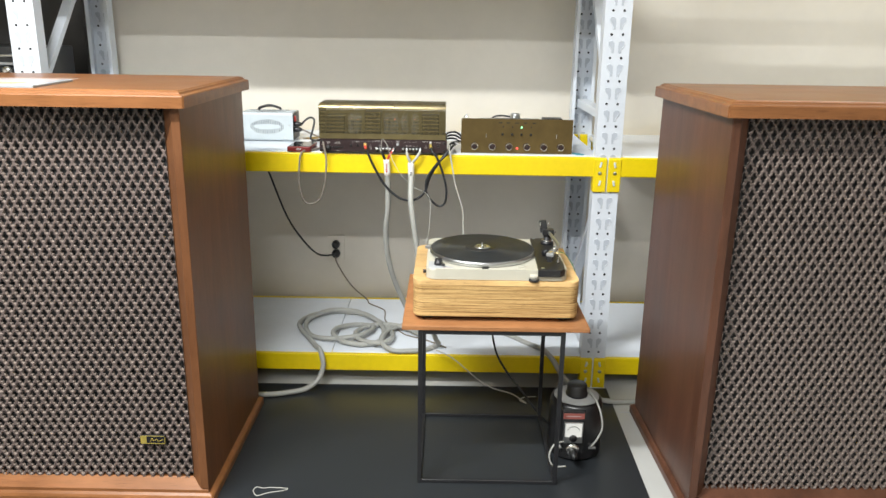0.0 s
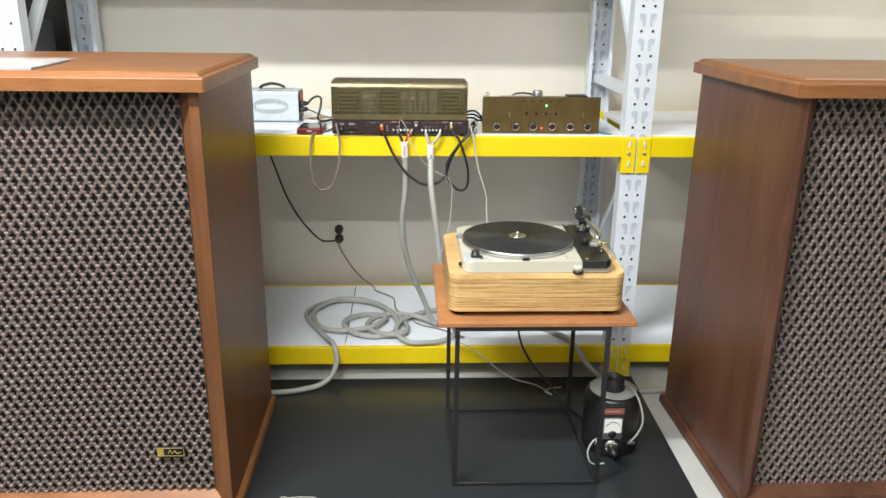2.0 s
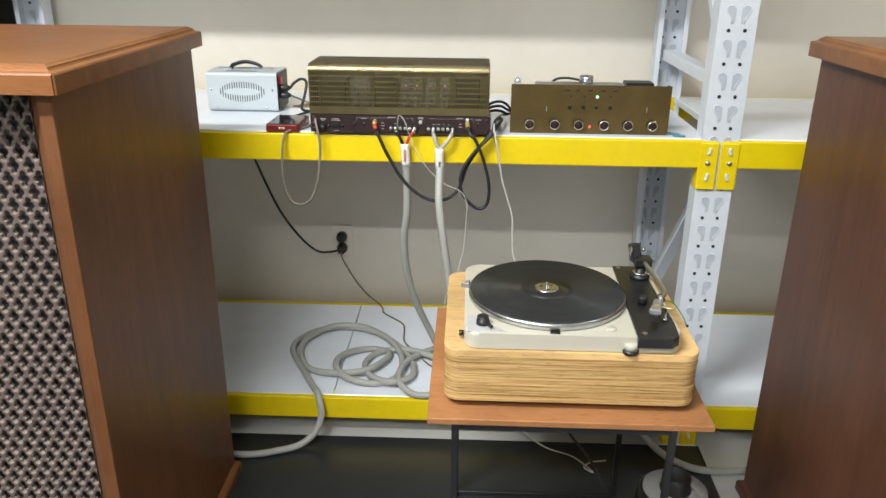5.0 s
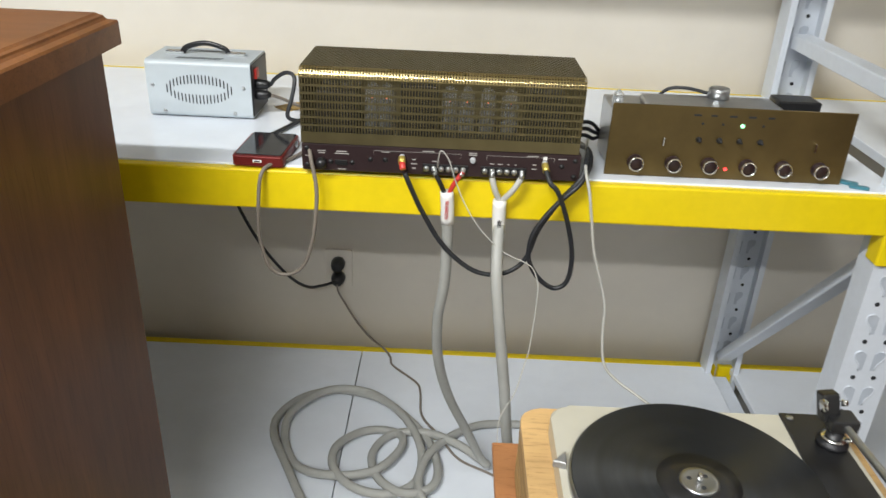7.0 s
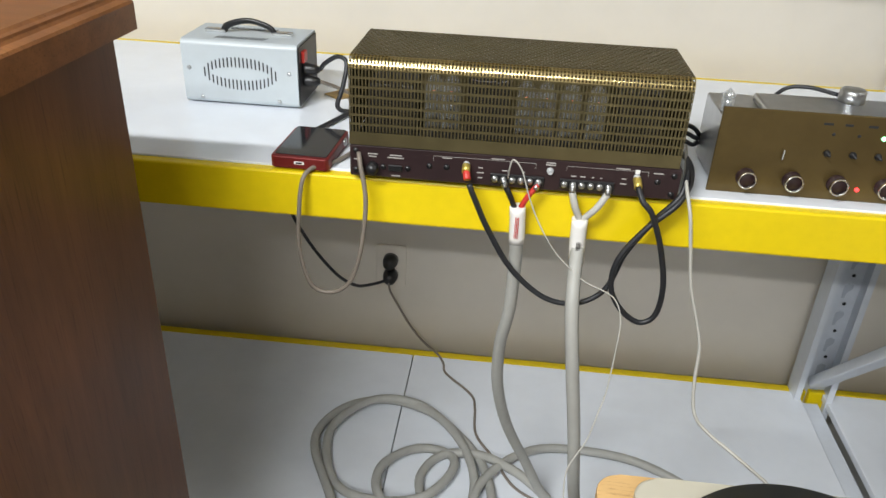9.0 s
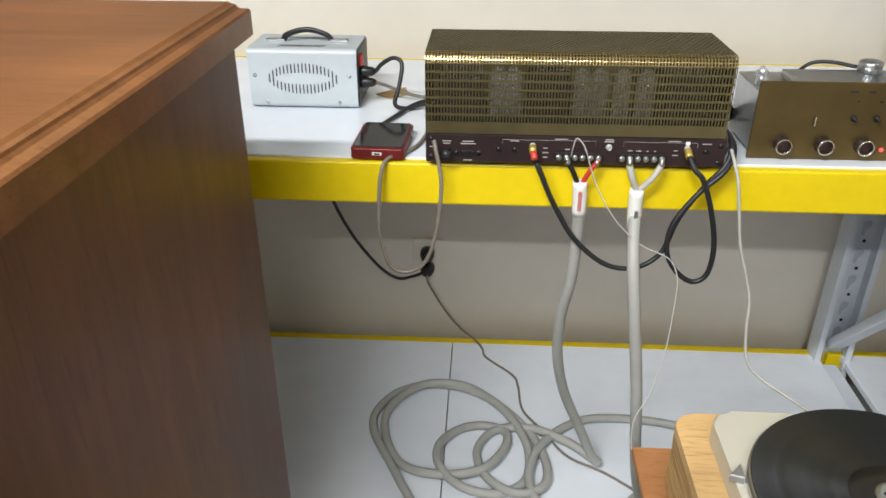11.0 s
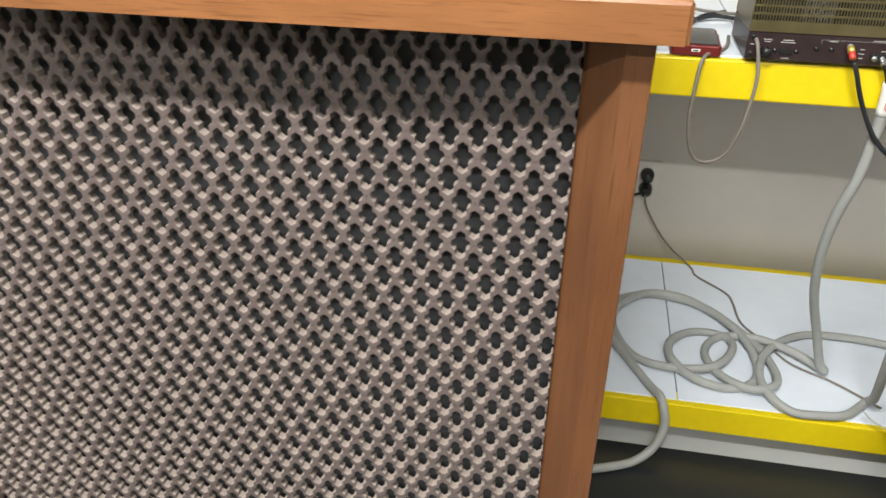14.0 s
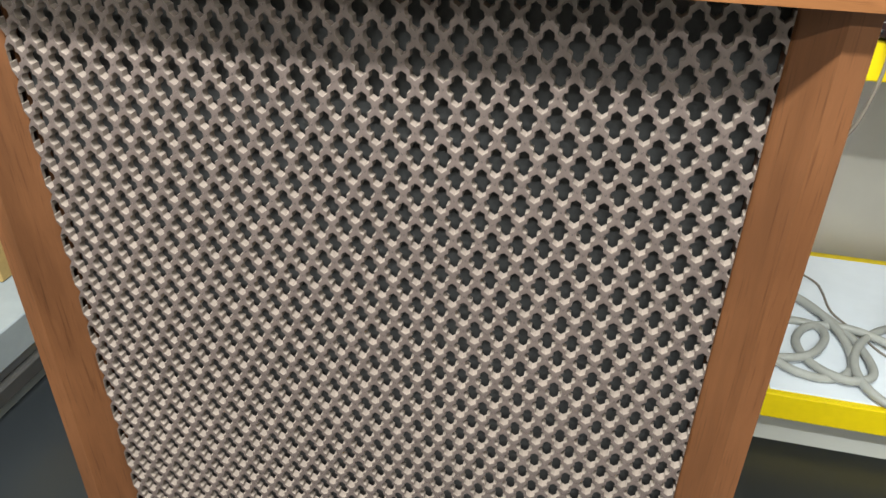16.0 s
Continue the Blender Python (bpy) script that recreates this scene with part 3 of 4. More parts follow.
slotted(AX0, AX1, 96, 0.0, 1.0, 4, 0.46, 0.30, bend, BRASSED, amp, "cage_bend")["label"] = "brass rounded shoulder with slots, highlight put into its colour"
pierced(AX0, AX1, AYF - 0.002 + BR, AYB, 0.0078, 0.0031, lambda u, v, d: (u, v, 1.036 - d), BRASS, amp, "cage_top")["label"] = "finely perforated brass top"
for x in (AX0, AX1 - 0.0015):
    part("cage_end", box(x, x + 0.0015, AYF + 0.004, AYB, 0.920, 1.030, 0.0005), BRASS, amp)
part("cage_back", box(AX0, AX1, AYB - 0.0012, AYB, 0.920, 1.002), BRASS, amp)
pierced(AX0, AX1, 1.002, 1.036, 0.0066, 0.0029, lambda u, v, d: (u, AYB - d, v), BRASS, amp, "cage_back_vent")
part("deck", box(AX0 + 0.004, AX1 - 0.004, AYF + 0.003, AYB - 0.004, 0.9195, 0.924), STEEL_BLK, amp)
for x0, x1, h in ((-0.395, -0.33, 0.07), (-0.262, -0.205, 0.085), (-0.065, -0.005, 0.078)):
    part("transformer", box(x0, x1, 2.675, 2.745, 0.924, 0.924 + h, 0.004, 2), BLACKPL, amp)
for x in (-0.308, -0.285, -0.185, -0.158, -0.125, -0.09):
    tb = part("tube", lathe(((0, 0.924), (0.013, 0.924), (0.014, 0.94), (0.014, 0.985), (0.009, 0.998), (0, 1.003)), (x, 2.705, 0), 16), THIN, amp, "glass valve")
    part("plate", lathe(((0, 0.93), (0.007, 0.93), (0.007, 0.975), (0, 0.975)), (x, 2.705, 0), 10), STEEL_BLK, tb)
    part("filament", disc(x, 2.694, 0.979, 0.0012, 0.004), FILAMENT, tb)
YP = AYF - 0.001
for x in (-0.256, -0.146, -0.034):
    j = part("phono_jack", lathe(((0, 0), (0.0046, 0), (0.0046, 0.002), (0.0036, 0.002), (0.0034, 0.007), (0.002, 0.007), (0, 0.004)), (x, YP, 0.9035), 16, "y"), METERF, amp, "white-ringed phono jack")
for x0, n in ((-0.2175, 6), (-0.1265, 6)):
    part("terminal_strip", box(x0 - 0.006, x0 + 0.0115 * n - 0.004, YP - 0.004, YP, 0.8815, 0.8945, 0.001), BLACKPL, amp)
    for k in range(n):
        part("terminal_screw", lathe(((0, 0), (0.0043, 0), (0.0043, 0.003), (0.003, 0.004), (0, 0.0042)), (x0 + 0.0115 * k, YP - 0.004, 0.888), 10, "y"), ALU, amp)
part("fuse_holder", lathe(((0, 0), (0.0085, 0), (0.0085, 0.006), (0.0065, 0.013), (0, 0.014)), (-0.381, YP, 0.889), 16, "y"), BLACKPL, amp)
part("slide_switch", box(-0.360, -0.341, YP - 0.003, YP, 0.886, 0.8945, 0.0008), BLACKPL, amp)
for x, z in ((-0.404, 0.911), (-0.404, 0.884), (-0.305, 0.897), (-0.282, 0.897), (-0.007, 0.899), (0.013, 0.883), (0.013, 0.909), (-0.367, 0.8905), (-0.334, 0.8905)):
    part("screw", lathe(((0, 0), (0.0042, 0), (0.0035, 0.0018), (0, 0.0022)), (x, YP, z), 10, "y"), BLACKPL, amp)
lb = bmesh.new()
for x, z, w in ((-0.381, 0.908, .013), (-0.381, 0.9045, .010), (-0.350, 0.908, .016), (-0.350, 0.9045, .022), (-0.350, 0.879, .012), (-0.282, 0.910, .013), (-0.237, 0.9, .006), (-0.237, 0.893, .009), (-0.237, 0.886, .006),
                (-0.146, 0.9145, .012), (-0.146, 0.9115, .013), (-0.215, 0.914, .018), (-0.053, 0.914, .018), (-0.05, 0.9, .006), (-0.05, 0.893, .008), (-0.007, 0.911, .013), (-0.4035, 0.899, .006), (-0.205, 0.8985, .007), (-0.18, 0.8985, .003),
                (-0.115, 0.8985, .007), (-0.103, 0.8985, .007), (-0.09, 0.8985, .003), (-0.079, 0.8985, .003)):
    box(x - w / 2, x + w / 2, YP - 0.0006, YP, z - 0.0007, z + 0.0007, 0, 1, lb)
for xa, xb in ((-0.30, -0.165), (-0.125, -0.02)):
    box(xa, xb, YP - 0.0005, YP, 0.9118, 0.9121, 0, 1, lb)
    for x in (xa, xb):
        box(x, x + 0.0003, YP - 0.0005, YP, 0.905, 0.912, 0, 1, lb)
part("panel_lettering", lb, BAR, amp, "tiny worn white markings")
part("label_plate", box(-0.037, -0.031, YP - 0.0008, YP, 0.9085, 0.914), PAPER, amp)
for x in (-0.39, -0.0):
    part("foot", disc(x, 2.66, 0.8705, 0.008, 0.005), BLACKPL, amp)
    part("foot", disc(x, 2.745, 0.8705, 0.008, 0.005), BLACKPL, amp)

# ---- preamplifier ----
pre = thing("preamplifier", (0.264, 2.74, 0.870), "preamplifier with tarnished brass front panel and six chrome-rimmed knobs", "preamplifier")
part("front_panel", box(0.071, 0.457, 2.695, 2.6985, 0.8702, 0.989, 0.0008), BRASSDK, pre, "tarnished brass front panel")
part("chassis_box", box(0.080, 0.43, 2.699, 2.83, 0.874, 0.968, 0.002), ALU, pre, "bare aluminium chassis")
part("cover_plate", box(0.135, 0.355, 2.705, 2.80, 0.9685, 0.981, 0.004, 2), ALU, pre)
part("transformer_cover", box(0.36, 0.43, 2.765, 2.815, 0.9685, 0.985, 0.003, 2), BLACKPL, pre)
part("capacitor_can", lathe(((0, 0.981), (0.0175, 0.981), (0.0175, 0.996), (0.0155, 0.9985), (0, 0.9985)), (0.263, 2.785, 0), 24), ALU, pre, "round aluminium capacitor can")
vt = part("valve", lathe(((0, 0.968), (0.009, 0.968), (0.0092, 0.98), (0.0092, 0.991), (0.004, 0.997), (0, 1.0)), (0.088, 2.745, 0), 16), THIN, pre, "small glass valve")
part("valve_plate", lathe(((0, 0.970), (0.0055, 0.970), (0.0055, 0.985), (0, 0.985)), (0.088, 2.745, 0), 10), ALU, vt)
part("valve_getter", lathe(((0, 0.988), (0.0084, 0.987), (0.0082, 0.9908), (0.0033, 0.9965), (0, 0.9985)), (0.088, 2.745, 0), 14), CHROME, vt, "silvery getter dome")
for x in (0.118, 0.179, 0.237, 0.299, 0.357, 0.416):
    k = part("knob", lathe(((0, 0), (0.0125, 0), (0.0125, 0.002), (0.0112, 0.003), (0.0112, 0.012), (0, 0.012)), (x, 2.695, 0.8945), 24, "y"), MAROON, pre, "dark knob with chrome rim")
    part("knob_rim", lathe(((0.0098, 0.0121), (0.0122, 0.0121), (0.0122, 0.0155), (0.0112, 0.0165), (0.0102, 0.0160), (0.0098, 0.0150)), (x, 2.695, 0.8945), 28, "y"), CHROME, k)
    part("knob_cap", disc(x, 2.6829, 0.8945, 0.0097, 0.0012, "y", 20), MAROON, k)
for x in (0.214, 0.247, 0.279, 0.312):
    part("toggle", lathe(((0, 0), (0.0045, 0), (0.0045, 0.003), (0.0025, 0.004), (0.0018, 0.012), (0, 0.0125)), (x, 2.695, 0.936), 12, "y"), STEEL_BLK, pre, "small dark toggle switch")
for x, z in ((0.216, 0.962), (0.248, 0.962), (0.312, 0.962)):
    part("indicator", disc(x, 2.695, z, 0.0022, 0.0008, "y", 10), HOLE, pre)
part("green_indicator", disc(0.279, 2.695, 0.961, 0.003, 0.0025, "y", 12), GREENLED, pre, "lit green lamp")
part("red_indicator", disc(0.266, 2.695, 0.888, 0.0026, 0.0025, "y", 12), REDLED, pre, "lit red lamp")
lb = bmesh.new()
for x, w in ((0.206, .012), (0.232, .010), (0.262, .012), (0.292, .012), (0.322, .010)):
    box(x - w / 2, x + w / 2, 2.6944, 2.695, 0.974, 0.977, 0, 1, lb)
part("panel_lettering", lb, HOLE, pre)
part("lever", box(0.156, 0.1585, 2.686, 2.695, 0.925, 0.939, 0.0006), CHROME, pre)
part("lever", box(0.398, 0.4005, 2.686, 2.695, 0.925, 0.939, 0.0006), CHROME, pre)

# ---- step-down transformer box ----
PX0, PX1, PY0, PY1, PZ0, PZ1 = -0.744, -0.552, 2.896, 3.018, 0.872, 0.976
psu = thing("power_transformer", (-0.648, 2.957, 0.870), "pale grey metal mains transformer with oval vents and black handle", "transformer")
pb = bmesh.new()
join(pb, turned(prism(rounded(PY0, PY1, PZ0, PZ1, 0.009, 5), PX0, PX1, 0.0), Matrix(((0, 0, 1, 0), (1, 0, 0, 0), (0, 1, 0, 0), (0, 0, 0, 1)))))
part("case", pb, GREYBOX, psu)
part("side_plate", box(PX1, PX1 + 0.002, PY0 + 0.004, PY1 - 0.004, PZ0 + 0.003, PZ1 - 0.004, 0.001), STEEL_BLK, psu, "dark end plate with sockets")
vb = bmesh.new()
for k in range(19):
    u = (k - 9) / 9.4
    x = -0.648 + u * 0.062
    hh = 0.027 * math.sqrt(max(0.02, 1 - u * u))
    ih = 0.0105 * math.sqrt(max(0, 1 - (u * 1.25) ** 2))
    for s in (-1, 1):
        lo, hi = sorted((s * max(ih, 0.0), s * hh))
        if abs(u) > 0.8 and s < 0:
            continue
        if abs(u) > 0.8:
            lo, hi = -hh, hh
        box(x - 0.0011, x + 0.0011, PY0 - 0.0004, PY0 + 0.001, 0.9245 + lo, 0.9245 + hi, 0, 1, vb)
tagged(part("vent_slot", vb, HOLE, psu, "oval of narrow dark vent slots"), kind="stuff")
vb = bmesh.new()
for k in range(14):
    for y in (2.922, 2.985):
        x = -0.69 + k * 0.006
        join(vb, turned(box(-0.001, 0.001, -0.008, 0.008, 0, 0.0005), Matrix.Translation((x, y, PZ1 - 0.0001)) @ Matrix.Rotation(radians(-25), 4, "Z")))
tagged(part("top_slot", vb, HOLE, psu), kind="stuff")
part("handle", tube([(-0.692, 2.955, PZ1 + 0.002), (-0.682, 2.955, PZ1 + 0.013), (-0.648, 2.955, PZ1 + 0.021), (-0.614, 2.955, PZ1 + 0.013), (-0.604, 2.955, PZ1 + 0.002)], 0.0045, 8, 6, None, 1.5), BLACKPL, psu, "black rubber carrying handle")
for x0, x1 in ((-0.722, -0.688), (-0.608, -0.574)):
    part("handle_bracket", box(x0, x1, 2.948, 2.962, PZ1, PZ1 + 0.006, 0.0015), CHROME, psu)
for x, z in ((-0.733, 0.930), (-0.566, 0.930), (-0.715, 0.882), (-0.585, 0.882)):
    part("screw", lathe(((0, 0), (0.0035, 0), (0.003, 0.002), (0, 0.0025)), (x, PY0, z), 12, "y"), ALU, psu)
part("rocker_switch", box(PX1 + 0.001, PX1 + 0.007, 2.915, 2.935, 0.943, 0.962, 0.0015), RED, psu, "lit red rocker switch")
for z in (0.932, 0.912):
    part("plug", lathe(((0, 0), (0.009, 0), (0.010, 0.006), (0.008, 0.022), (0.005, 0.028), (0, 0.029)), (PX1 + 0.001, 2.925, z), 16, "x"), BLACKPL, psu, "black mains plug")

# ---- media player ----
ph = thing("media_player", (-0.485, 2.715, 0.870), "pocket music player in an oxblood leather case lying on the shelf", "music player")
turn = Matrix.Translation((-0.485, 2.717, 0.8705)) @ Matrix.Rotation(radians(-2), 4, "Z")
part("case", turned(prism(rounded(-0.041, 0.041, -0.060, 0.060, 0.007, 4), 0, 0.0165, 0.002), turn), REDM, ph)
part("screen", turned(prism(rounded(-0.037, 0.037, -0.053, 0.058, 0.004, 4), 0.0166, 0.0176, 0.0004, 1), turn), GLASSBLK, ph, "dark glass screen")
part("port", turned(box(-0.007, 0.007, -0.0608, -0.0595, 0.006, 0.0105, 0.0003), turn), PAPER, ph, "white-rimmed charging port")
part("port_hole", turned(box(-0.0045, 0.0045, -0.0612, -0.0607, 0.0072, 0.0093), turn), HOLE, ph)
part("volume_wheel", turned(lathe(((0, 0), (0.006, 0), (0.006, 0.004), (0, 0.004)), (0.0395, 0.03, 0.009), 14, "x"), turn), ALU, ph)

# ---- small loose things on the shelf ----
solo("card_scrap", prism(((-0.532, 2.988), (-0.502, 2.962), (-0.472, 2.99), (-0.481, 3.036), (-0.505, 3.02)), 0.8704, 0.872), CARD, "crumpled scrap of kraft card on the white shelf", "card scrap")
cl = thing("cable_clip", (0.478, 2.692, 0.870), "small teal plastic clip lying on the shelf", "clip")
part("jaw", turned(prism(rounded(-0.016, 0.016, -0.007, 0.007, 0.004, 3), 0, 0.004, 0.001, 1), Matrix.Translation((0.473, 2.702, 0.8704)) @ Matrix.Rotation(radians(-30), 4, "Z")), TEAL, cl)
part("jaw", turned(prism(rounded(-0.015, 0.015, -0.006, 0.006, 0.004, 3), 0, 0.004, 0.001, 1), Matrix.Translation((0.483, 2.682, 0.8704)) @ Matrix.Rotation(radians(-20), 4, "Z")), TEAL, cl)

# ---- wall socket ----
so = thing("wall_socket", (-0.4635, YB, 0.335), "white double wall socket with two black plugs", "socket")
part("plate", turned(prism(rounded(-0.037, 0.037, -0.057, 0.057, 0.006, 3), 0, 0.008, 0.002), Matrix.Translation((-0.4635, YB - 0.0002, 0.338)) @ Matrix.Rotation(radians(90), 4, "X")), WALL, so, "wall-coloured socket plate")
for z in (0.357, 0.315):
    part("plug", lathe(((0, 0), (0.0185, 0), (0.0185, 0.012), (0.015, 0.03), (0.007, 0.036), (0, 0.036)), (-0.4635, YB - 0.008, z), 20, "y"), BLACKPL, so, "round black mains plug")

# ---- side table ----
st = thing("side_table", (0.16, 2.24, 0.004), "small side table with tan wooden top and thin black steel frame", "side table")
SX0, SX1, SY0, SY1 = -0.043, 0.353, 2.010, 2.410
part("tabletop", box(-0.094, 0.424, 2.000, 2.464, 0.485, 0.498, 0.0015), STAND_WOOD, st, "plain tan wooden board")
for x in (SX0, SX1):
    for y in (SY0, SY1):
        part("leg", box(x - 0.006, x + 0.006, y - 0.006, y + 0.006, 0.004, 0.4849, 0.0008), STEEL_BLK, st)
for z in (0.010, 0.478):
    for y in (SY0, SY1):
        part("rail", box(SX0 + 0.0062, SX1 - 0.0062, y - 0.0055, y + 0.0055, z - 0.0058, z + 0.0058, 0.0008), STEEL_BLK, st)
    for x in (SX0, SX1):
        part("rail", box(x - 0.0055, x + 0.0055, SY0 + 0.0062, SY1 - 0.0062, z - 0.0058, z + 0.0058, 0.0008), STEEL_BLK, st)

# ---- turntable ----
tt = thing("turntable", (0.165, 2.24, 0.498), "vintage cream record player on a layered birch plywood plinth", "turntable")
QX0, QX1, QY0, QY1 = -0.066, 0.396, 2.038, 2.400
random.seed(4)
for x in (-0.03, 0.36):
    for y in (2.08, 2.36):
        part("foot", disc(x, y, 0.4982, 0.02, 0.0157), BLACKPL, tt)
LAYERS = 8
z, dz = 0.514, 0.0130
for k in range(LAYERS):
    o = random.uniform(0, 0.0007)
    top = k == LAYERS - 1
    part("ply_layer", prism(rounded(QX0 + o, QX1 - o, QY0 + o, QY1 - o, 0.03, 8), z, z + dz - (0 if top else random.uniform(0.0005, 0.0012)), 0.002 if top else 0.0005, 2 if top else 1), BIRCH if top else PLY, tt,
         "pale birch plywood top" if top else "birch plywood layer")
    z += dz
PT = z
part("core", prism(rounded(QX0 + 0.005, QX1 - 0.005, QY0 + 0.005, QY1 - 0.005, 0.03, 8), 0.5145, PT - 0.003), PLY, tt)
CX0, CX1, CY0, CY1 = -0.030, 0.360, 2.043, 2.368
CT = PT + 0.032
deck = part("deck_plate", prism(rounded(CX0, CX1, CY0, CY1, 0.028, 8), PT + 0.002, CT, 0.005, 3), CREAM, tt, "cream enamelled deck plate")
RC = (0.131, 2.210)
part("platter", lathe(((0, CT), (0.150, CT), (0.1535, CT + 0.003), (0.1535, CT + 0.012), (0.151, CT + 0.0145), (0, CT + 0.0145)), (*RC, 0), 72), ALU, tt, "polished metal platter rim")
# the record sits in its own frame so that its grooves run round the spindle
rec = thing("record", (*RC, CT + 0.0147), "black vinyl record on the platter", "record")
part("disc", lathe(((0.0, CT + 0.0147), (0.1495, CT + 0.0147), (0.151, CT + 0.0157), (0.1495, CT + 0.0167), (0.056, CT + 0.0162), (0.055, CT + 0.0170), (0.0, CT + 0.0170)), (*RC, 0), 96), VINYL, rec)
part("paper_label", lathe(((0.024, CT + 0.01705), (0.050, CT + 0.01705), (0.050, CT + 0.0174), (0.024, CT + 0.0174)), (*RC, 0), 48), BLACKPL, rec, "dark paper label")
ad = part("centre_adapter", lathe(((0.0, CT + 0.0175), (0.0235, CT + 0.0175), (0.0235, CT + 0.019), (0.021, CT + 0.0205), (0.017, CT + 0.0195), (0.0, CT + 0.0195)), (*RC, 0), 32), ALU, tt, "round metal centre adapter")
part("spindle", lathe(((0.0, CT + 0.019), (0.0035, CT + 0.019), (0.0035, CT + 0.029), (0.0, CT + 0.031)), (*RC, 0), 14), CHROME, ad)
for a in (40, 160, 280):
    part("adapter_slot", disc(RC[0] + 0.012 * math.cos(radians(a)), RC[1] + 0.012 * math.sin(radians(a)), CT + 0.0195, 0.003, 0.0006), HOLE, ad)
part("control_plate", prism(((-0.024, 2.0500), (0.048, 2.0500), (0.040, 2.0580), (0.014, 2.0820), (-0.004, 2.1120), (-0.024, 2.1160)), CT - 0.0005, CT + 0.0010, 0.0004, 1), METERF, deck, "dull grey speed control plate")
part("speed_knob", lathe(((0, CT + 0.001), (0.0125, CT + 0.001), (0.012, CT + 0.009), (0.011, CT + 0.0095), (0.0105, CT + 0.0165), (0.0095, CT + 0.0175), (0, CT + 0.0175)), (0.004, 2.0800, 0), 28), STEEL_BLK, deck, "dark speed knob")
part("name_bar", box(0.016, 0.040, 2.0520, 2.0560, CT + 0.0009, CT + 0.0015), PRINT, deck)
part("speed_lever", turned(box(-0.0035, 0.0035, -0.026, 0.0, CT + 0.004, CT + 0.010, 0.0015), Matrix.Translation((0.006, 2.0780, 0)) @ Matrix.Rotation(radians(32), 4, "Z")), BLACKPL, deck, "dark pointer lever")
part("strobe_window", box(0.124, 0.143, 2.0474, 2.0600, CT - 0.010, CT + 0.0006, 0.001), BLACKPL, deck, "black strobe window")
part("bubble_level", disc(0.236, 2.0730, CT, 0.010, 0.002, "z", 20), CREAM, deck)
lv = part("levelling_wheel", lathe(((0, PT + 0.008), (0.0125, PT + 0.008), (0.0125, CT - 0.013), (0.0115, CT - 0.012), (0, CT - 0.012)), (0.268, 2.044, 0), 28), CREAM, deck, "cream levelling wheel")
part("wheel_ring", lathe(((0.0, PT + 0.0008), (0.0145, PT + 0.0008), (0.0145, PT + 0.0078), (0.0, PT + 0.0078)), (0.268, 2.044, 0), 24), BLACKPL, lv)
part("side_button", lathe(((0, 0), (0.006, 0), (0.005, 0.008), (0, 0.009)), (CX0 - 0.009, 2.0830, PT + 0.012), 14, "x"), BLACKPL, deck)
part("start_lever", prism(((-0.038, 2.2440), (-0.022, 2.2400), (-0.020, 2.2640)), CT + 0.0002, CT + 0.010, 0.001, 1), DARKMETAL, deck, "grey start lever")
ab = part("armboard", prism(((0.277, 2.0320), (0.338, 2.0320), (0.352, 2.0460), (0.355, 2.0980), (0.350, 2.3690), (0.288, 2.3690)), CT - 0.015, CT + 0.004, 0.0015, 2), BLACKPL, tt, "glossy black tonearm board")
for x, y in ((0.292, 2.0520), (0.298, 2.3580)):
    part("screw", disc(x, y, CT + 0.004, 0.005, 0.0015, "z", 12), ALU, ab)
AZ = CT + 0.004
arm = thing("tonearm", (0.318, 2.335, AZ), "black and chrome curved tonearm with a cartridge", "tonearm")
PX = 0.334
part("pillar_base", lathe(((0, AZ), (0.020, AZ), (0.020, AZ + 0.006), (0.011, AZ + 0.010), (0.011, AZ + 0.028), (0, AZ + 0.028)), (PX, 2.33, 0), 20), STEEL_BLK, arm)
part("pillar_ring", lathe(((0.0105, AZ + 0.009), (0.0165, AZ + 0.010), (0.0165, AZ + 0.0125), (0.0105, AZ + 0.0135)), (PX, 2.33, 0), 20), CHROME, arm)
part("lock_screw", lathe(((0, 0), (0.0035, 0), (0.0035, 0.008), (0, 0.009)), (PX + 0.012, 2.322, AZ + 0.012), 10, "x"), CHROME, arm)
part("gimbal", box(PX - 0.016, PX + 0.020, 2.314, 2.344, AZ + 0.028, AZ + 0.046, 0.003, 2), BLACKPL, arm)
part("gimbal_screw", lathe(((0, 0), (0.004, 0), (0.003, 0.005), (0, 0.006)), (PX + 0.020, 2.329, AZ + 0.037), 12, "x"), CHROME, arm)
part("counterweight", turned(box(-0.011, 0.011, -0.010, 0.012, -0.004, 0.034, 0.003, 2), Matrix.Translation((PX - 0.010, 2.338, AZ + 0.037)) @ Matrix.Rotation(radians(-16), 4, "X") @ Matrix.Rotation(radians(-8), 4, "Y")), BLACKPL, arm, "black counterweight block")
part("weight_dial", turned(lathe(((0, 0), (0.0095, 0), (0.0095, 0.003), (0.006, 0.004), (0, 0.004)), (0, 0, 0), 18, "x"), Matrix.Translation((PX - 0.0245, 2.334, AZ + 0.057))), CHROME, arm, "chrome tracking dial")
part("weight_screw", lathe(((0, 0), (0.0045, 0), (0.004, 0.006), (0, 0.007)), (PX + 0.000, 2.336, AZ + 0.061), 12, "x"), CHROME, arm)
part("arm_tube", tube([(PX + 0.002, 2.330, AZ + 0.038), (PX + 0.006, 2.29, AZ + 0.037), (PX + 0.012, 2.235, AZ + 0.035), (PX + 0.014, 2.19, AZ + 0.034), (PX + 0.009, 2.168, AZ + 0.033), (PX - 0.001, 2.150, AZ + 0.032)], 0.0048, 10, 6), ALU, arm, "satin metal arm tube")
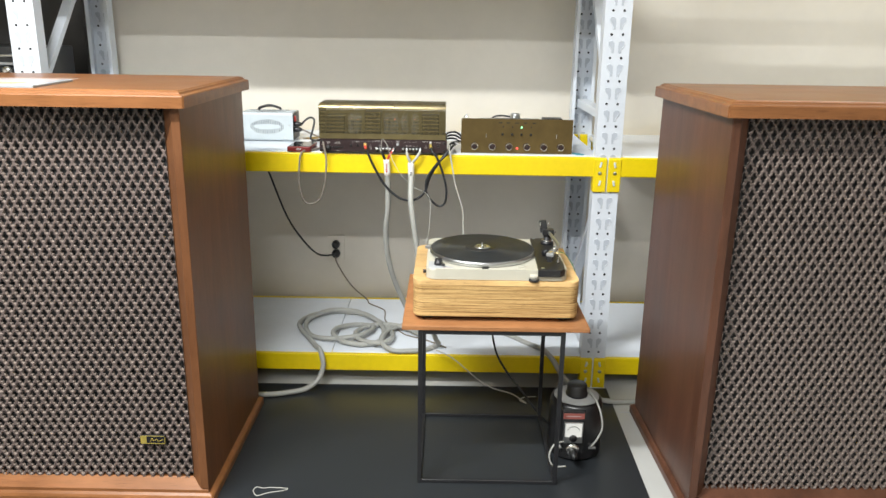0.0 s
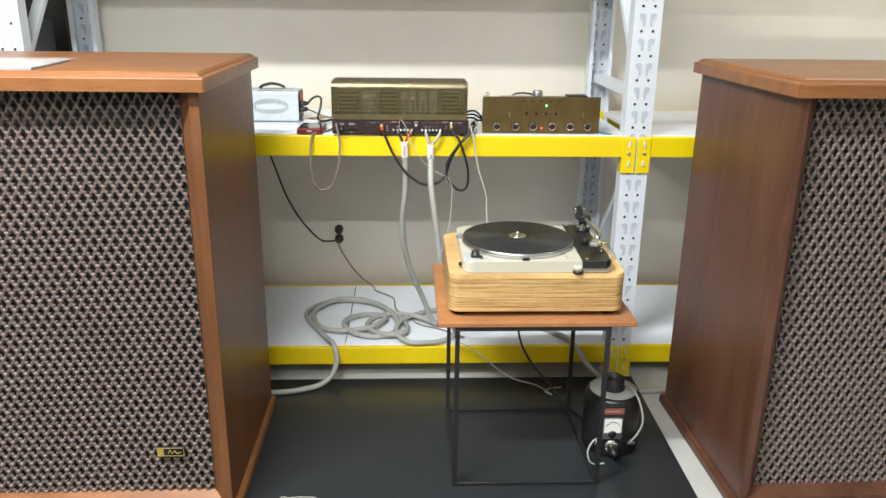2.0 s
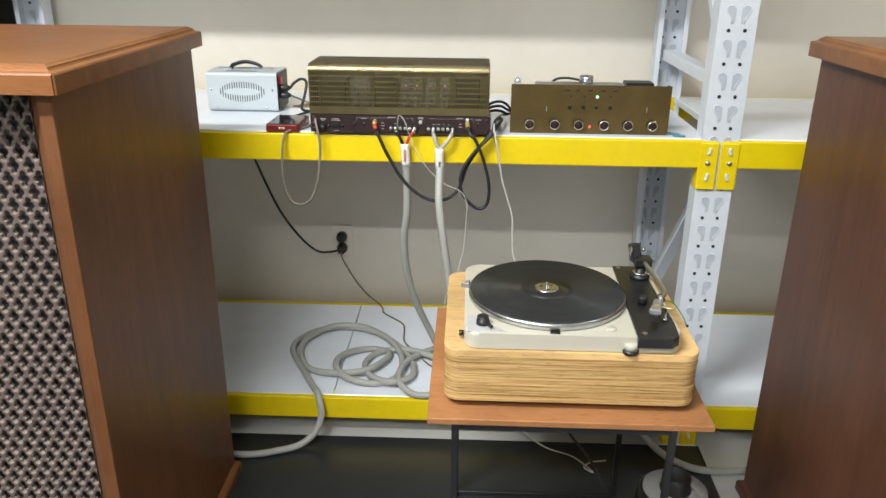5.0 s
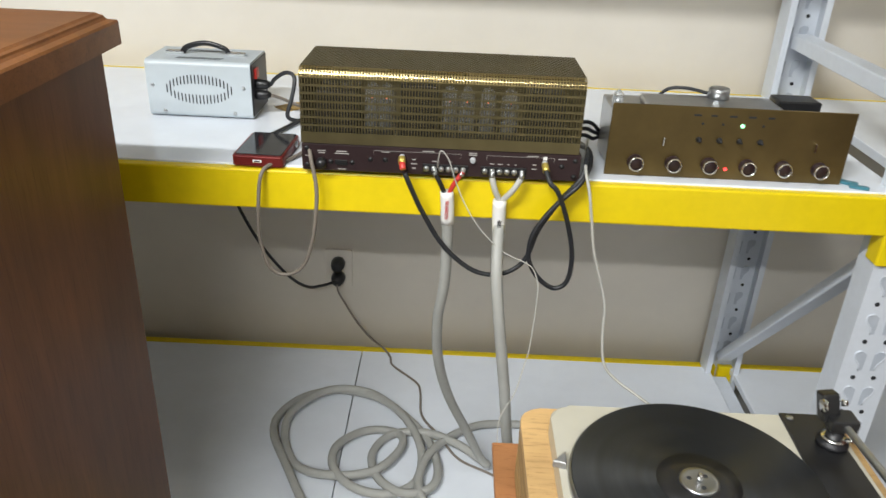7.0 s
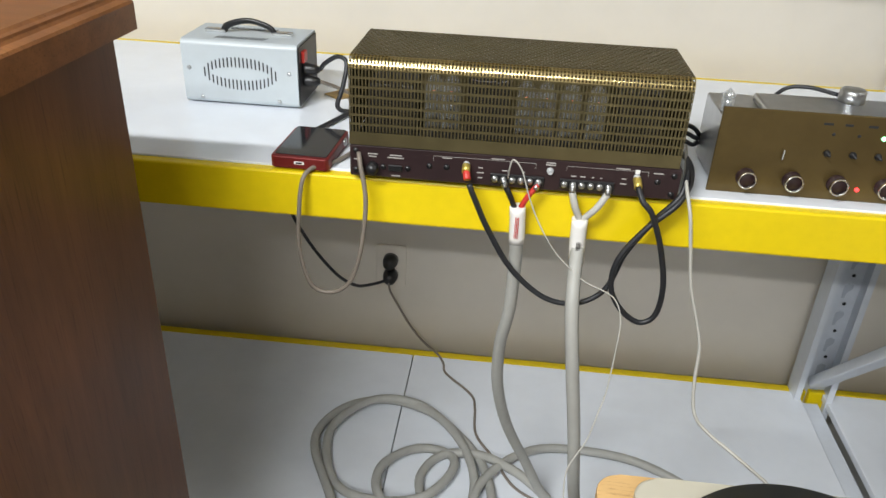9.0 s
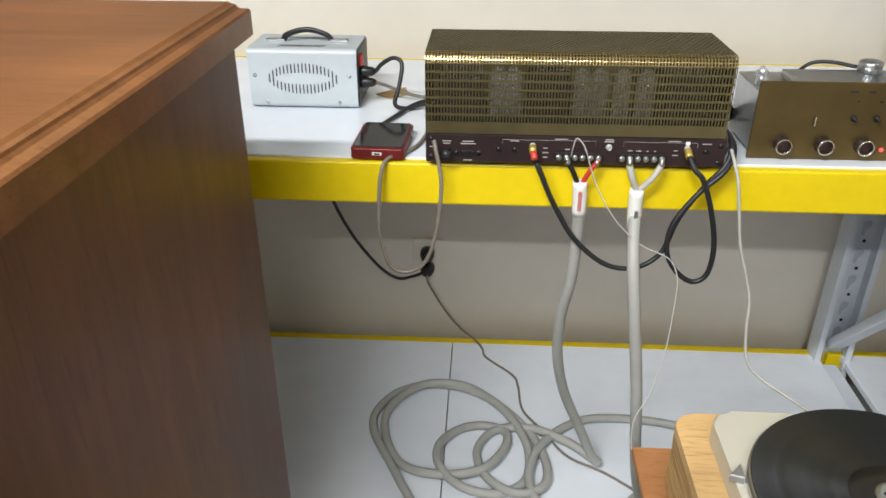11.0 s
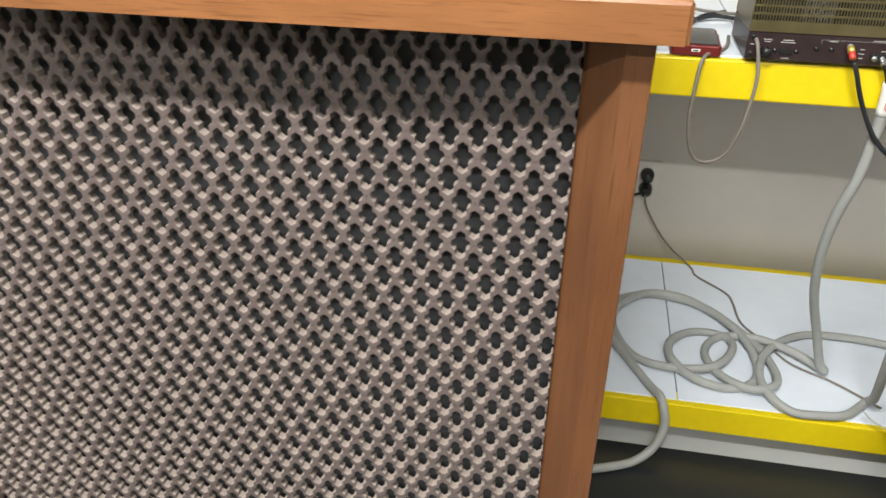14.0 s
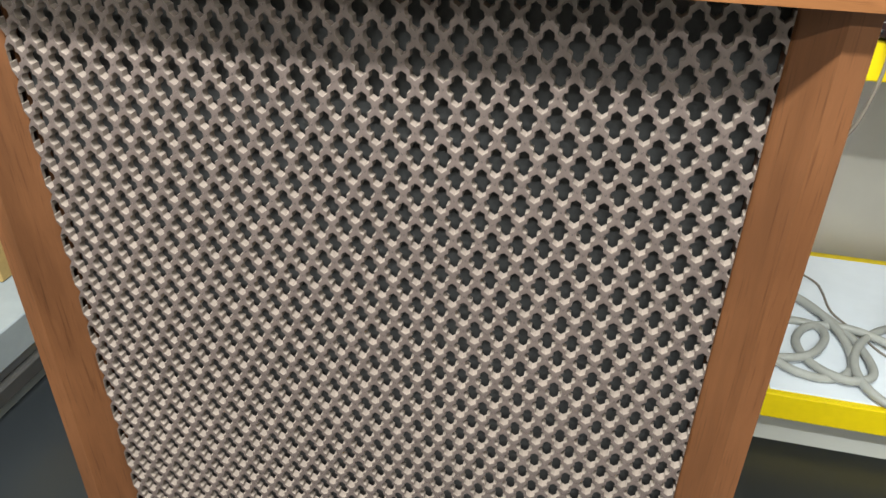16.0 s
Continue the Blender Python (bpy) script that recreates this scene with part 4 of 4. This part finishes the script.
part("collar", lathe(((0, -0.008), (0.0065, -0.008), (0.0065, 0.008), (0, 0.008)), (PX, 2.154, AZ + 0.0325), 14, "y"), CHROME, arm)
hs = part("headshell", prism(((0.322, 2.150), (0.336, 2.143), (0.322, 2.096), (0.303, 2.104)), AZ + 0.026, AZ + 0.035, 0.0025, 2), DARKMETAL, arm, "worn grey metal headshell")
part("headshell_dot", disc(0.3185, 2.118, AZ + 0.035, 0.0042, 0.0008, "z", 14), GOLD, hs, "small gold badge")
part("cartridge", prism(((0.322, 2.132), (0.331, 2.127), (0.318, 2.096), (0.305, 2.102)), AZ + 0.010, AZ + 0.0259, 0.001, 1), BLACKPL, hs)
part("finger_lift", tube([(0.326, 2.118, AZ + 0.033), (0.340, 2.112, AZ + 0.032), (0.354, 2.102, AZ + 0.035)], 0.0014, 6, 4), BRASSED, hs)
part("arm_rest", lathe(((0, AZ), (0.0055, AZ), (0.0055, AZ + 0.004), (0.0022, AZ + 0.006), (0.0022, AZ + 0.024), (0.005, AZ + 0.027), (0, AZ + 0.028)), (0.340, 2.128, 0), 14), CHROME, arm, "slim chrome rest post")
part("lift_pot", lathe(((0, AZ), (0.009, AZ), (0.009, AZ + 0.014), (0.007, AZ + 0.016), (0, AZ + 0.016)), (0.313, 2.200, 0), 16), STEEL_BLK, arm)
arm.location.y -= 0.022
solo("earth_wire", tube([(0.348, 2.15, AZ + 0.02), (0.366, 2.158, AZ + 0.012), (0.385, 2.165, AZ - 0.012), (0.398, 2.17, PT + 0.002), (0.41, 2.2, PT - 0.03)], 0.0011, 6, 5), plain("green_wire", (0.12, 0.3, 0.06), 0.5), "thin green earth wire beside the tonearm", "wire")

# ---- variable transformer on the floor ----
VC = (0.440, 2.215)
va = thing("variable_transformer", (*VC, 0.004), "round black variable transformer with grey dial, meter and rotary knob", "variable transformer")
part("body", lathe(((0, 0.008), (0.080, 0.008), (0.082, 0.014), (0.082, 0.165), (0.078, 0.184), (0.070, 0.188), (0, 0.188)), (*VC, 0), 36), BLACKPL, va, "black ventilated casing")
for a in range(0, 360, 90):
    part("foot", disc(VC[0] + 0.06 * math.cos(radians(a + 45)), VC[1] + 0.06 * math.sin(radians(a + 45)), 0.0042, 0.011, 0.006), BLACKPL, va)
part("dial", lathe(((0.028, 0.1885), (0.0690, 0.1885), (0.0690, 0.1925), (0.028, 0.1925)), (*VC, 0), 36), plain("grey_dial", (0.42, 0.43, 0.43), 0.5), va, "grey dial ring")
kn = part("knob", lathe(((0, 0.189), (0.034, 0.189), (0.034, 0.2), (0.031, 0.206), (0.031, 0.226), (0.027, 0.23), (0, 0.23)), (*VC, 0), 28), BLACKPL, va, "large black knob")
YV = 2.128
part("front_box", box(0.386, 0.456, YV, 2.17, 0.035, 0.180, 0.003, 2), BLACKPL, va)
part("red_label", box(0.388, 0.453, YV - 0.0015, YV, 0.153, 0.172, 0.0006), DULLRED, va, "worn red label")
part("label_bar", box(0.397, 0.442, YV - 0.0022, YV - 0.0014, 0.1615, 0.1640), PRINT, va)
me_ = part("meter", box(0.391, 0.449, YV - 0.010, YV, 0.076, 0.146, 0.002, 2), ALU, va, "pale panel meter")
part("meter_face", box(0.395, 0.445, YV - 0.0112, YV - 0.0100, 0.098, 0.142), PAPER, me_)
part("meter_scale", tube([(0.401, YV - 0.0118, 0.122), (0.410, YV - 0.0118, 0.131), (0.420, YV - 0.0118, 0.134), (0.430, YV - 0.0118, 0.131), (0.439, YV - 0.0118, 0.122)], 0.0009, 5, 4), BLACKPL, me_)
part("meter_hub", lathe(((0, 0), (0.012, 0), (0.012, 0.002), (0, 0.002)), (0.420, YV - 0.010, 0.093), 18, "y"), BLACKPL, me_)
ck = part("socket_ring", lathe(((0.0, 0), (0.020, 0), (0.021, 0.008), (0.016, 0.012), (0.0, 0.012)), (0.421, YV, 0.052), 24, "y"), CHROME, va, "chrome ring round the outlet")
part("plug", lathe(((0, 0), (0.013, 0), (0.014, 0.02), (0.008, 0.04), (0, 0.042)), (0.421, YV - 0.012, 0.050), 18, "y"), BLACKPL, va, "black plug pushed into the outlet")
for x in (0.383, 0.482):
    tbx = part("terminal", lathe(((0, 0), (0.006, 0), (0.006, 0.012), (0, 0.013)), (x, 2.145, 0.055), 12, "y"), ALU, va)
    part("wing", box(x - 0.011, x + 0.011, 2.128, 2.132, 0.051, 0.059, 0.001), ALU, tbx)

# ---- left bay ----
lf = thing("hifi_receiver", (-1.85, 2.9, 0.870), "black audio receiver with chrome trim on the racking", "receiver")
part("case", box(-2.1, -1.445, 2.76, 3.12, 0.8705, 1.20, 0.004, 2), BLACKPL, lf)
part("trim_bar", box(-2.09, -1.455, 2.752, 2.7595, 1.168, 1.176, 0.002), CHROME, lf)
part("trim_bar", box(-2.09, -1.47, 2.748, 2.7595, 1.140, 1.150, 0.004, 2), ALU, lf)
for x in (-1.66, -1.56, -1.505):
    part("knob", lathe(((0, 0), (0.018, 0), (0.016, 0.02), (0, 0.021)), (x, 2.76, 1.120), 20, "y"), CHROME, lf)
random.seed(8)
# The second layer is no panel: a dark slab for the shaded gap.
for k, (z, h, c) in enumerate(((0.004, 0.035, SLOT), (0.055, 0.04, HOLE), (0.11, 0.03, SLOT), (0.155, 0.045, WHITE))):
    o = random.uniform(-0.01, 0.012)
    zb = (0.004, 0.0395, 0.0800, 0.1105)[k]
    hb_ = (0.035, 0.040, 0.030, 0.085)[k]
    solo("stacked_panel", box(-2.75, -2.0 + o, 1.7, 3.05, zb, zb + hb_, 0.003), (PANELG, DARKWALL, ALU, PANELG)[k],
         ("grey flat panel at the bottom of a floor stack", "dark layer standing in for a shaded gap in a floor stack", "metal-edged flat panel in a floor stack", "grey-blue panel on top of a floor stack")[k], "panel", "", "stack of panels")
solo("cardboard_box", box(-2.6, -2.12, 2.5, 3.0, 0.1958, 0.50, 0.004), CARD, "brown cardboard box standing on stacked panels", "box")

# ---- cables ----
def cord(name, pts, r, material, label, n=8, steps=6, flat=1.0):
    return solo(name, tube(pts, r, n, steps, None, flat), material, label, "cable")


SH = 0.1226
R1 = 0.0095
coil_xy = [(-0.071, 2.811), (-0.13, 2.865), (-0.206, 2.907), (-0.285, 2.902), (-0.323, 2.835), (-0.301, 2.753), (-0.242, 2.708), (-0.186, 2.733), (-0.177, 2.805), (-0.206, 2.9), (-0.27, 2.982), (-0.353, 3.045),
           (-0.453, 3.044), (-0.524, 2.967), (-0.528, 2.882), (-0.483, 2.788), (-0.4, 2.756), (-0.313, 2.77), (-0.264, 2.838), (-0.262, 2.897), (-0.312, 2.919), (-0.365, 2.898), (-0.405, 2.84), (-0.4, 2.774),
           (-0.35, 2.724), (-0.277, 2.716), (-0.221, 2.757), (-0.215, 2.85), (-0.257, 2.95), (-0.325, 3.024), (-0.425, 3.06), (-0.509, 3.03), (-0.555, 2.955), (-0.552, 2.881), (-0.501, 2.778), (-0.455, 2.69)]
spk_a = thing("speaker_cable", (-0.18, 2.64, 0.114), "thick grey speaker cable hanging from amplifier, coiled on lower shelf", "cable")
coil = [(x, y, SH + R1 + 0.0125 * (0.5 + 0.5 * math.sin(k * 1.15 + 0.6)) * (0.4 if k > 29 else 1)) for k, (x, y) in enumerate(coil_xy)]
drop = [(-0.181, 2.634, 0.80), (-0.180, 2.640, 0.766), (-0.181, 2.652, 0.677), (-0.19, 2.672, 0.593), (-0.186, 2.70, 0.491), (-0.163, 2.735, 0.38), (-0.12, 2.775, 0.26), (-0.085, 2.802, 0.165)]
tail = [(-0.435, 2.652, 0.139), (-0.425, 2.632, 0.120), (-0.420, 2.620, 0.085), (-0.436, 2.600, 0.042), (-0.475, 2.575, 0.017), (-0.53, 2.55, 0.014), (-0.6, 2.53, 0.014), (-0.7, 2.53, 0.014)]
part("jacket", tube(drop + coil + tail, R1, 10, 6), HOSE, spk_a)
part("tag_sleeve", tube([(-0.184, 2.633, 0.852), (-0.182, 2.634, 0.825), (-0.181, 2.635, 0.797)], 0.0108, 10, 3), PAPER, spk_a, "white printed tag sleeve")
for dx in (-0.1856, -0.1836, -0.1816):
    part("tag_print", box(dx, dx + 0.0009, 2.6214, 2.6222, 0.809, 0.840), RED, spk_a)
for xa, mt in ((-0.206, BLACKPL), (-0.160, RED)):
    part("lead", tube([(xa, 2.632, 0.886), (xa * 0.5 - 0.0925, 2.629, 0.868), (-0.184 + (0.004 if mt is RED else -0.004), 2.632, 0.85)], 0.0038, 8, 4), mt, spk_a)
    part("lug", tube([(xa, 2.634, 0.888), (xa * 0.85 - 0.0277, 2.630, 0.879)], 0.0042, 8, 3), ALU, spk_a)
spk_b = thing("speaker_cable", (-0.095, 2.64, 0.114), "thick pale grey speaker cable dropping straight to lower shelf", "cable")
hb2 = [(0.000, 2.725), (-0.055, 2.672), (-0.11, 2.660), (-0.166, 2.662), (-0.207, 2.70), (-0.215, 2.765), (-0.19, 2.842), (-0.124, 2.926), (-0.04, 2.958), (0.118, 2.943), (0.25, 2.86)]
pts = [(-0.098, 2.630, 0.80), (-0.099, 2.612, 0.765), (-0.098, 2.588, 0.72), (-0.088, 2.578, 0.64), (-0.071, 2.578, 0.52), (-0.055, 2.592, 0.39), (-0.035, 2.628, 0.28), (-0.008, 2.685, 0.175)]
pts += [(x, y, SH + R1 + (0.012 if k in (4, 5, 6) else 0.002)) for k, (x, y) in enumerate(hb2)]
pts += [(0.341, 2.77, 0.127), (0.392, 2.70, 0.134), (0.425, 2.638, 0.118), (0.46, 2.60, 0.07), (0.52, 2.565, 0.025), (0.60, 2.525, 0.014), (0.72, 2.53, 0.0105), (0.85, 2.55, 0.0105)]
part("jacket", tube(pts, R1, 10, 6), HOSE, spk_b)
part("tag_sleeve", tube([(-0.100, 2.631, 0.842), (-0.099, 2.632, 0.81), (-0.097, 2.632, 0.775)], 0.0108, 10, 3), PAPER, spk_b, "white printed tag sleeve")
for dx in (-0.1012, -0.0992, -0.0972):
    part("tag_print", box(dx, dx + 0.0009, 2.6194, 2.6203, 0.785, 0.812), BLACKPL, spk_b)
for xa in (-0.115, -0.069):
    part("lead", tube([(xa, 2.632, 0.880), (xa * 0.6 - 0.040, 2.628, 0.86), (-0.099, 2.632, 0.838)], 0.0048, 8, 5), PALECORD, spk_b, "pale lead")
    part("lug", tube([(xa, 2.634, 0.889), (xa, 2.630, 0.879)], 0.0042, 8, 3), ALU, spk_b)

rc1 = thing("phono_cable", (-0.256, 2.62, 0.90), "black phono cable with a red plug looping below the beam", "cable")
part("jacket", tube([(-0.250, 2.620, 0.884), (-0.242, 2.618, 0.866), (-0.221, 2.622, 0.819), (-0.185, 2.624, 0.76), (-0.136, 2.622, 0.72), (-0.09, 2.622, 0.715), (-0.053, 2.624, 0.741), (-0.034, 2.630, 0.795), (-0.003, 2.633, 0.847),
                     (0.024, 2.636, 0.882), (0.034, 2.66, 0.905), (0.046, 2.73, 0.90), (0.045, 2.80, 0.882)], 0.0040, 8, 6), RUBBER, rc1)
part("plug", tube([(-0.256, 2.636, 0.901), (-0.2545, 2.627, 0.8955), (-0.253, 2.622, 0.889)], 0.0050, 10, 4), RED, rc1, "red plug collar")
part("plug_tip", tube([(-0.256, 2.637, 0.9035), (-0.2555, 2.628, 0.897)], 0.0056, 10, 2), GOLD, rc1)
rc2 = thing("phono_cable", (-0.034, 2.62, 0.90), "black phono cable with a gold plug hanging in a narrow loop", "cable")
part("jacket", tube([(-0.0325, 2.626, 0.896), (-0.026, 2.612, 0.882), (-0.012, 2.610, 0.866), (0.008, 2.614, 0.816), (0.022, 2.617, 0.757), (0.019, 2.617, 0.71), (-0.002, 2.617, 0.696), (-0.03, 2.617, 0.716), (-0.047, 2.617, 0.75), (-0.043, 2.619, 0.793), (-0.013, 2.624, 0.839),
                     (0.022, 2.630, 0.874), (0.040, 2.66, 0.895), (0.052, 2.74, 0.892), (0.05, 2.82, 0.88)], 0.0040, 8, 6), RUBBER, rc2)
part("plug", tube([(-0.034, 2.637, 0.903), (-0.0325, 2.625, 0.895)], 0.0054, 10, 3), GOLD, rc2, "gold plug")

cord("taupe_cable", [(-0.400, 2.640, 0.908), (-0.396, 2.630, 0.895), (-0.388, 2.624, 0.843), (-0.396, 2.622, 0.766), (-0.413, 2.622, 0.715), (-0.441, 2.622, 0.696), (-0.469, 2.622, 0.708), (-0.483, 2.623, 0.764), (-0.482, 2.628, 0.822),
                     (-0.478, 2.638, 0.862), (-0.468, 2.655, 0.874), (-0.445, 2.680, 0.874), (-0.428, 2.72, 0.874), (-0.418, 2.78, 0.874)], 0.0032, BROWNCORD, "flat taupe cord looping from the shelf below the beam")
cord("mains_cord", [(-0.70, 3.00, 0.80), (-0.686, 3.08, 0.70), (-0.667, 3.12, 0.61), (-0.642, 3.145, 0.525), (-0.607, 3.155, 0.455), (-0.562, 3.17, 0.388), (-0.528, 3.21, 0.340), (-0.500, 3.25, 0.322), (-0.475, 3.275, 0.318), (-0.4635, 3.286, 0.317)], 0.0038, RUBBER, "black mains cord hanging from the shelf to the wall socket")
cord("thin_mains_cord", [(-0.4635, 3.282, 0.31), (-0.460, 3.285, 0.285), (-0.444, 3.29, 0.249), (-0.41, 3.275, 0.20), (-0.372, 3.262, 0.16), (-0.335, 3.255, 0.132), (-0.315, 3.225, 0.1256), (-0.305, 3.187, 0.1256), (-0.24, 3.118, 0.1256), (-0.227, 3.072, 0.1256),
                         (-0.219, 2.985, 0.1256), (-0.175, 2.915, 0.1256), (-0.13, 2.84, 0.1256), (-0.05, 2.79, 0.1256), (0.03, 2.72, 0.1256)], 0.0028, BROWNCORD, "thin grey cord from wall socket trailing over lower shelf")
cord("bare_wire", [(-0.200, 2.634, 0.890), (-0.199, 2.622, 0.910), (-0.195, 2.620, 0.923), (-0.183, 2.618, 0.91), (-0.171, 2.616, 0.876), (-0.155, 2.614, 0.84), (-0.128, 2.611, 0.798), (-0.088, 2.607, 0.762), (-0.056, 2.605, 0.748), (-0.040, 2.602, 0.737),
                   (-0.031, 2.594, 0.715), (-0.031, 2.585, 0.685), (-0.036, 2.572, 0.61), (-0.044, 2.562, 0.575), (-0.056, 2.550, 0.53), (-0.078, 2.535, 0.49), (-0.080, 2.525, 0.450), (-0.078, 2.50, 0.44)], 0.0010, PALECORD, "thin pale wire hanging below the amplifier", 6)
cord("pale_cord", [(0.07, 2.86, 0.88), (0.05, 2.76, 0.90), (0.030, 2.64, 0.900), (0.035, 2.608, 0.870), (0.043, 2.603, 0.826), (0.054, 2.600, 0.77), (0.073, 2.595, 0.712), (0.081, 2.589, 0.678), (0.082, 2.58, 0.63), (0.088, 2.566, 0.586), (0.108, 2.553, 0.565),
                   (0.14, 2.53, 0.552), (0.18, 2.48, 0.545), (0.205, 2.425, 0.540), (0.212, 2.400, 0.540)], 0.0024, PALECORD, "pale flat cord hanging past the beam behind the turntable", 6)
cord("transformer_cord", [(-0.522, 2.925, 0.932), (-0.512, 2.922, 0.945), (-0.49, 2.918, 0.958), (-0.474, 2.91, 0.950), (-0.478, 2.895, 0.915), (-0.485, 2.885, 0.885), (-0.465, 2.89, 0.876), (-0.43, 2.905, 0.88), (-0.38, 2.91, 0.876)], 0.0038, RUBBER, "black cord looping out of the transformer")
cord("transformer_cord", [(-0.522, 2.925, 0.912), (-0.505, 2.945, 0.900), (-0.475, 2.955, 0.885), (-0.44, 2.95, 0.879), (-0.38, 2.95, 0.876)], 0.003, BROWNCORD, "thin brown cord from the transformer to the amplifier")
cord("black_lead", [(-0.505, 2.772, 0.879), (-0.498, 2.80, 0.8755), (-0.475, 2.86, 0.8755), (-0.45, 2.92, 0.8755), (-0.40, 2.97, 0.8755)], 0.0038, RUBBER, "black lead from the music player behind the amplifier")
for k in range(3):
    cord("interconnect", [(0.010, 2.77, 0.915 - 0.008 * k), (0.028, 2.775, 0.928 - 0.010 * k), (0.05, 2.785, 0.930 - 0.012 * k), (0.066, 2.80, 0.920 - 0.012 * k), (0.078, 2.82, 0.905 - 0.006 * k)], 0.0034, RUBBER, "black interconnect between amplifier and preamplifier")
cord("preamp_lead", [(0.15, 2.86, 0.878), (0.16, 2.845, 0.93), (0.185, 2.835, 0.976), (0.215, 2.825, 0.986), (0.25, 2.80, 0.985)], 0.003, RUBBER, "black lead arching over the preamplifier")
cord("white_lead", [(-0.03, 2.66, 0.16), (-0.014, 2.636, 0.155), (0.056, 2.611, 0.130), (0.139, 2.600, 0.062), (0.199, 2.58, 0.030), (0.269, 2.56, 0.018), (0.312, 2.52, 0.008), (0.316, 2.505, 0.010), (0.296, 2.52, 0.014), (0.318, 2.545, 0.012), (0.36, 2.56, 0.008)], 0.0022, PALECORD, "pale twisted lead trailing from lower shelf to mat", 6)
cord("black_lead", [(0.18, 2.45, 0.48), (0.184, 2.50, 0.33), (0.205, 2.53, 0.20), (0.25, 2.54, 0.11), (0.305, 2.51, 0.05), (0.346, 2.45, 0.012), (0.366, 2.40, 0.009), (0.41, 2.31, 0.009)], 0.0036, RUBBER, "black lead running under the side table to the transformer")
cord("grey_output_lead", [(0.470, 2.235, 0.20), (0.483, 2.15, 0.215), (0.500, 2.125, 0.175), (0.506, 2.118, 0.13), (0.492, 2.118, 0.09), (0.478, 2.128, 0.06)], 0.0032, HOSE, "grey lead curving down the variable transformer", 6)
cord("grey_output_lead", [(0.395, 2.128, 0.076), (0.365, 2.11, 0.078), (0.348, 2.10, 0.05), (0.354, 2.095, 0.02), (0.37, 2.095, 0.009), (0.40, 2.10, 0.008)], 0.0028, HOSE, "grey lead looping at the foot of the variable transformer", 6)
tape = [(-0.517, 1.947, 0.0055), (-0.511, 1.967, 0.0055), (-0.490, 1.962, 0.0055), (-0.469, 1.966, 0.0055), (-0.42, 1.962, 0.0055), (-0.436, 1.950, 0.0055), (-0.47, 1.940, 0.0055), (-0.50, 1.925, 0.0055), (-0.517, 1.947, 0.0055)]
solo("plastic_scrap", tube(tape, 0.0012, 6, 4), PALECORD, "scrap of clear plastic film on the black mat", "plastic scrap")
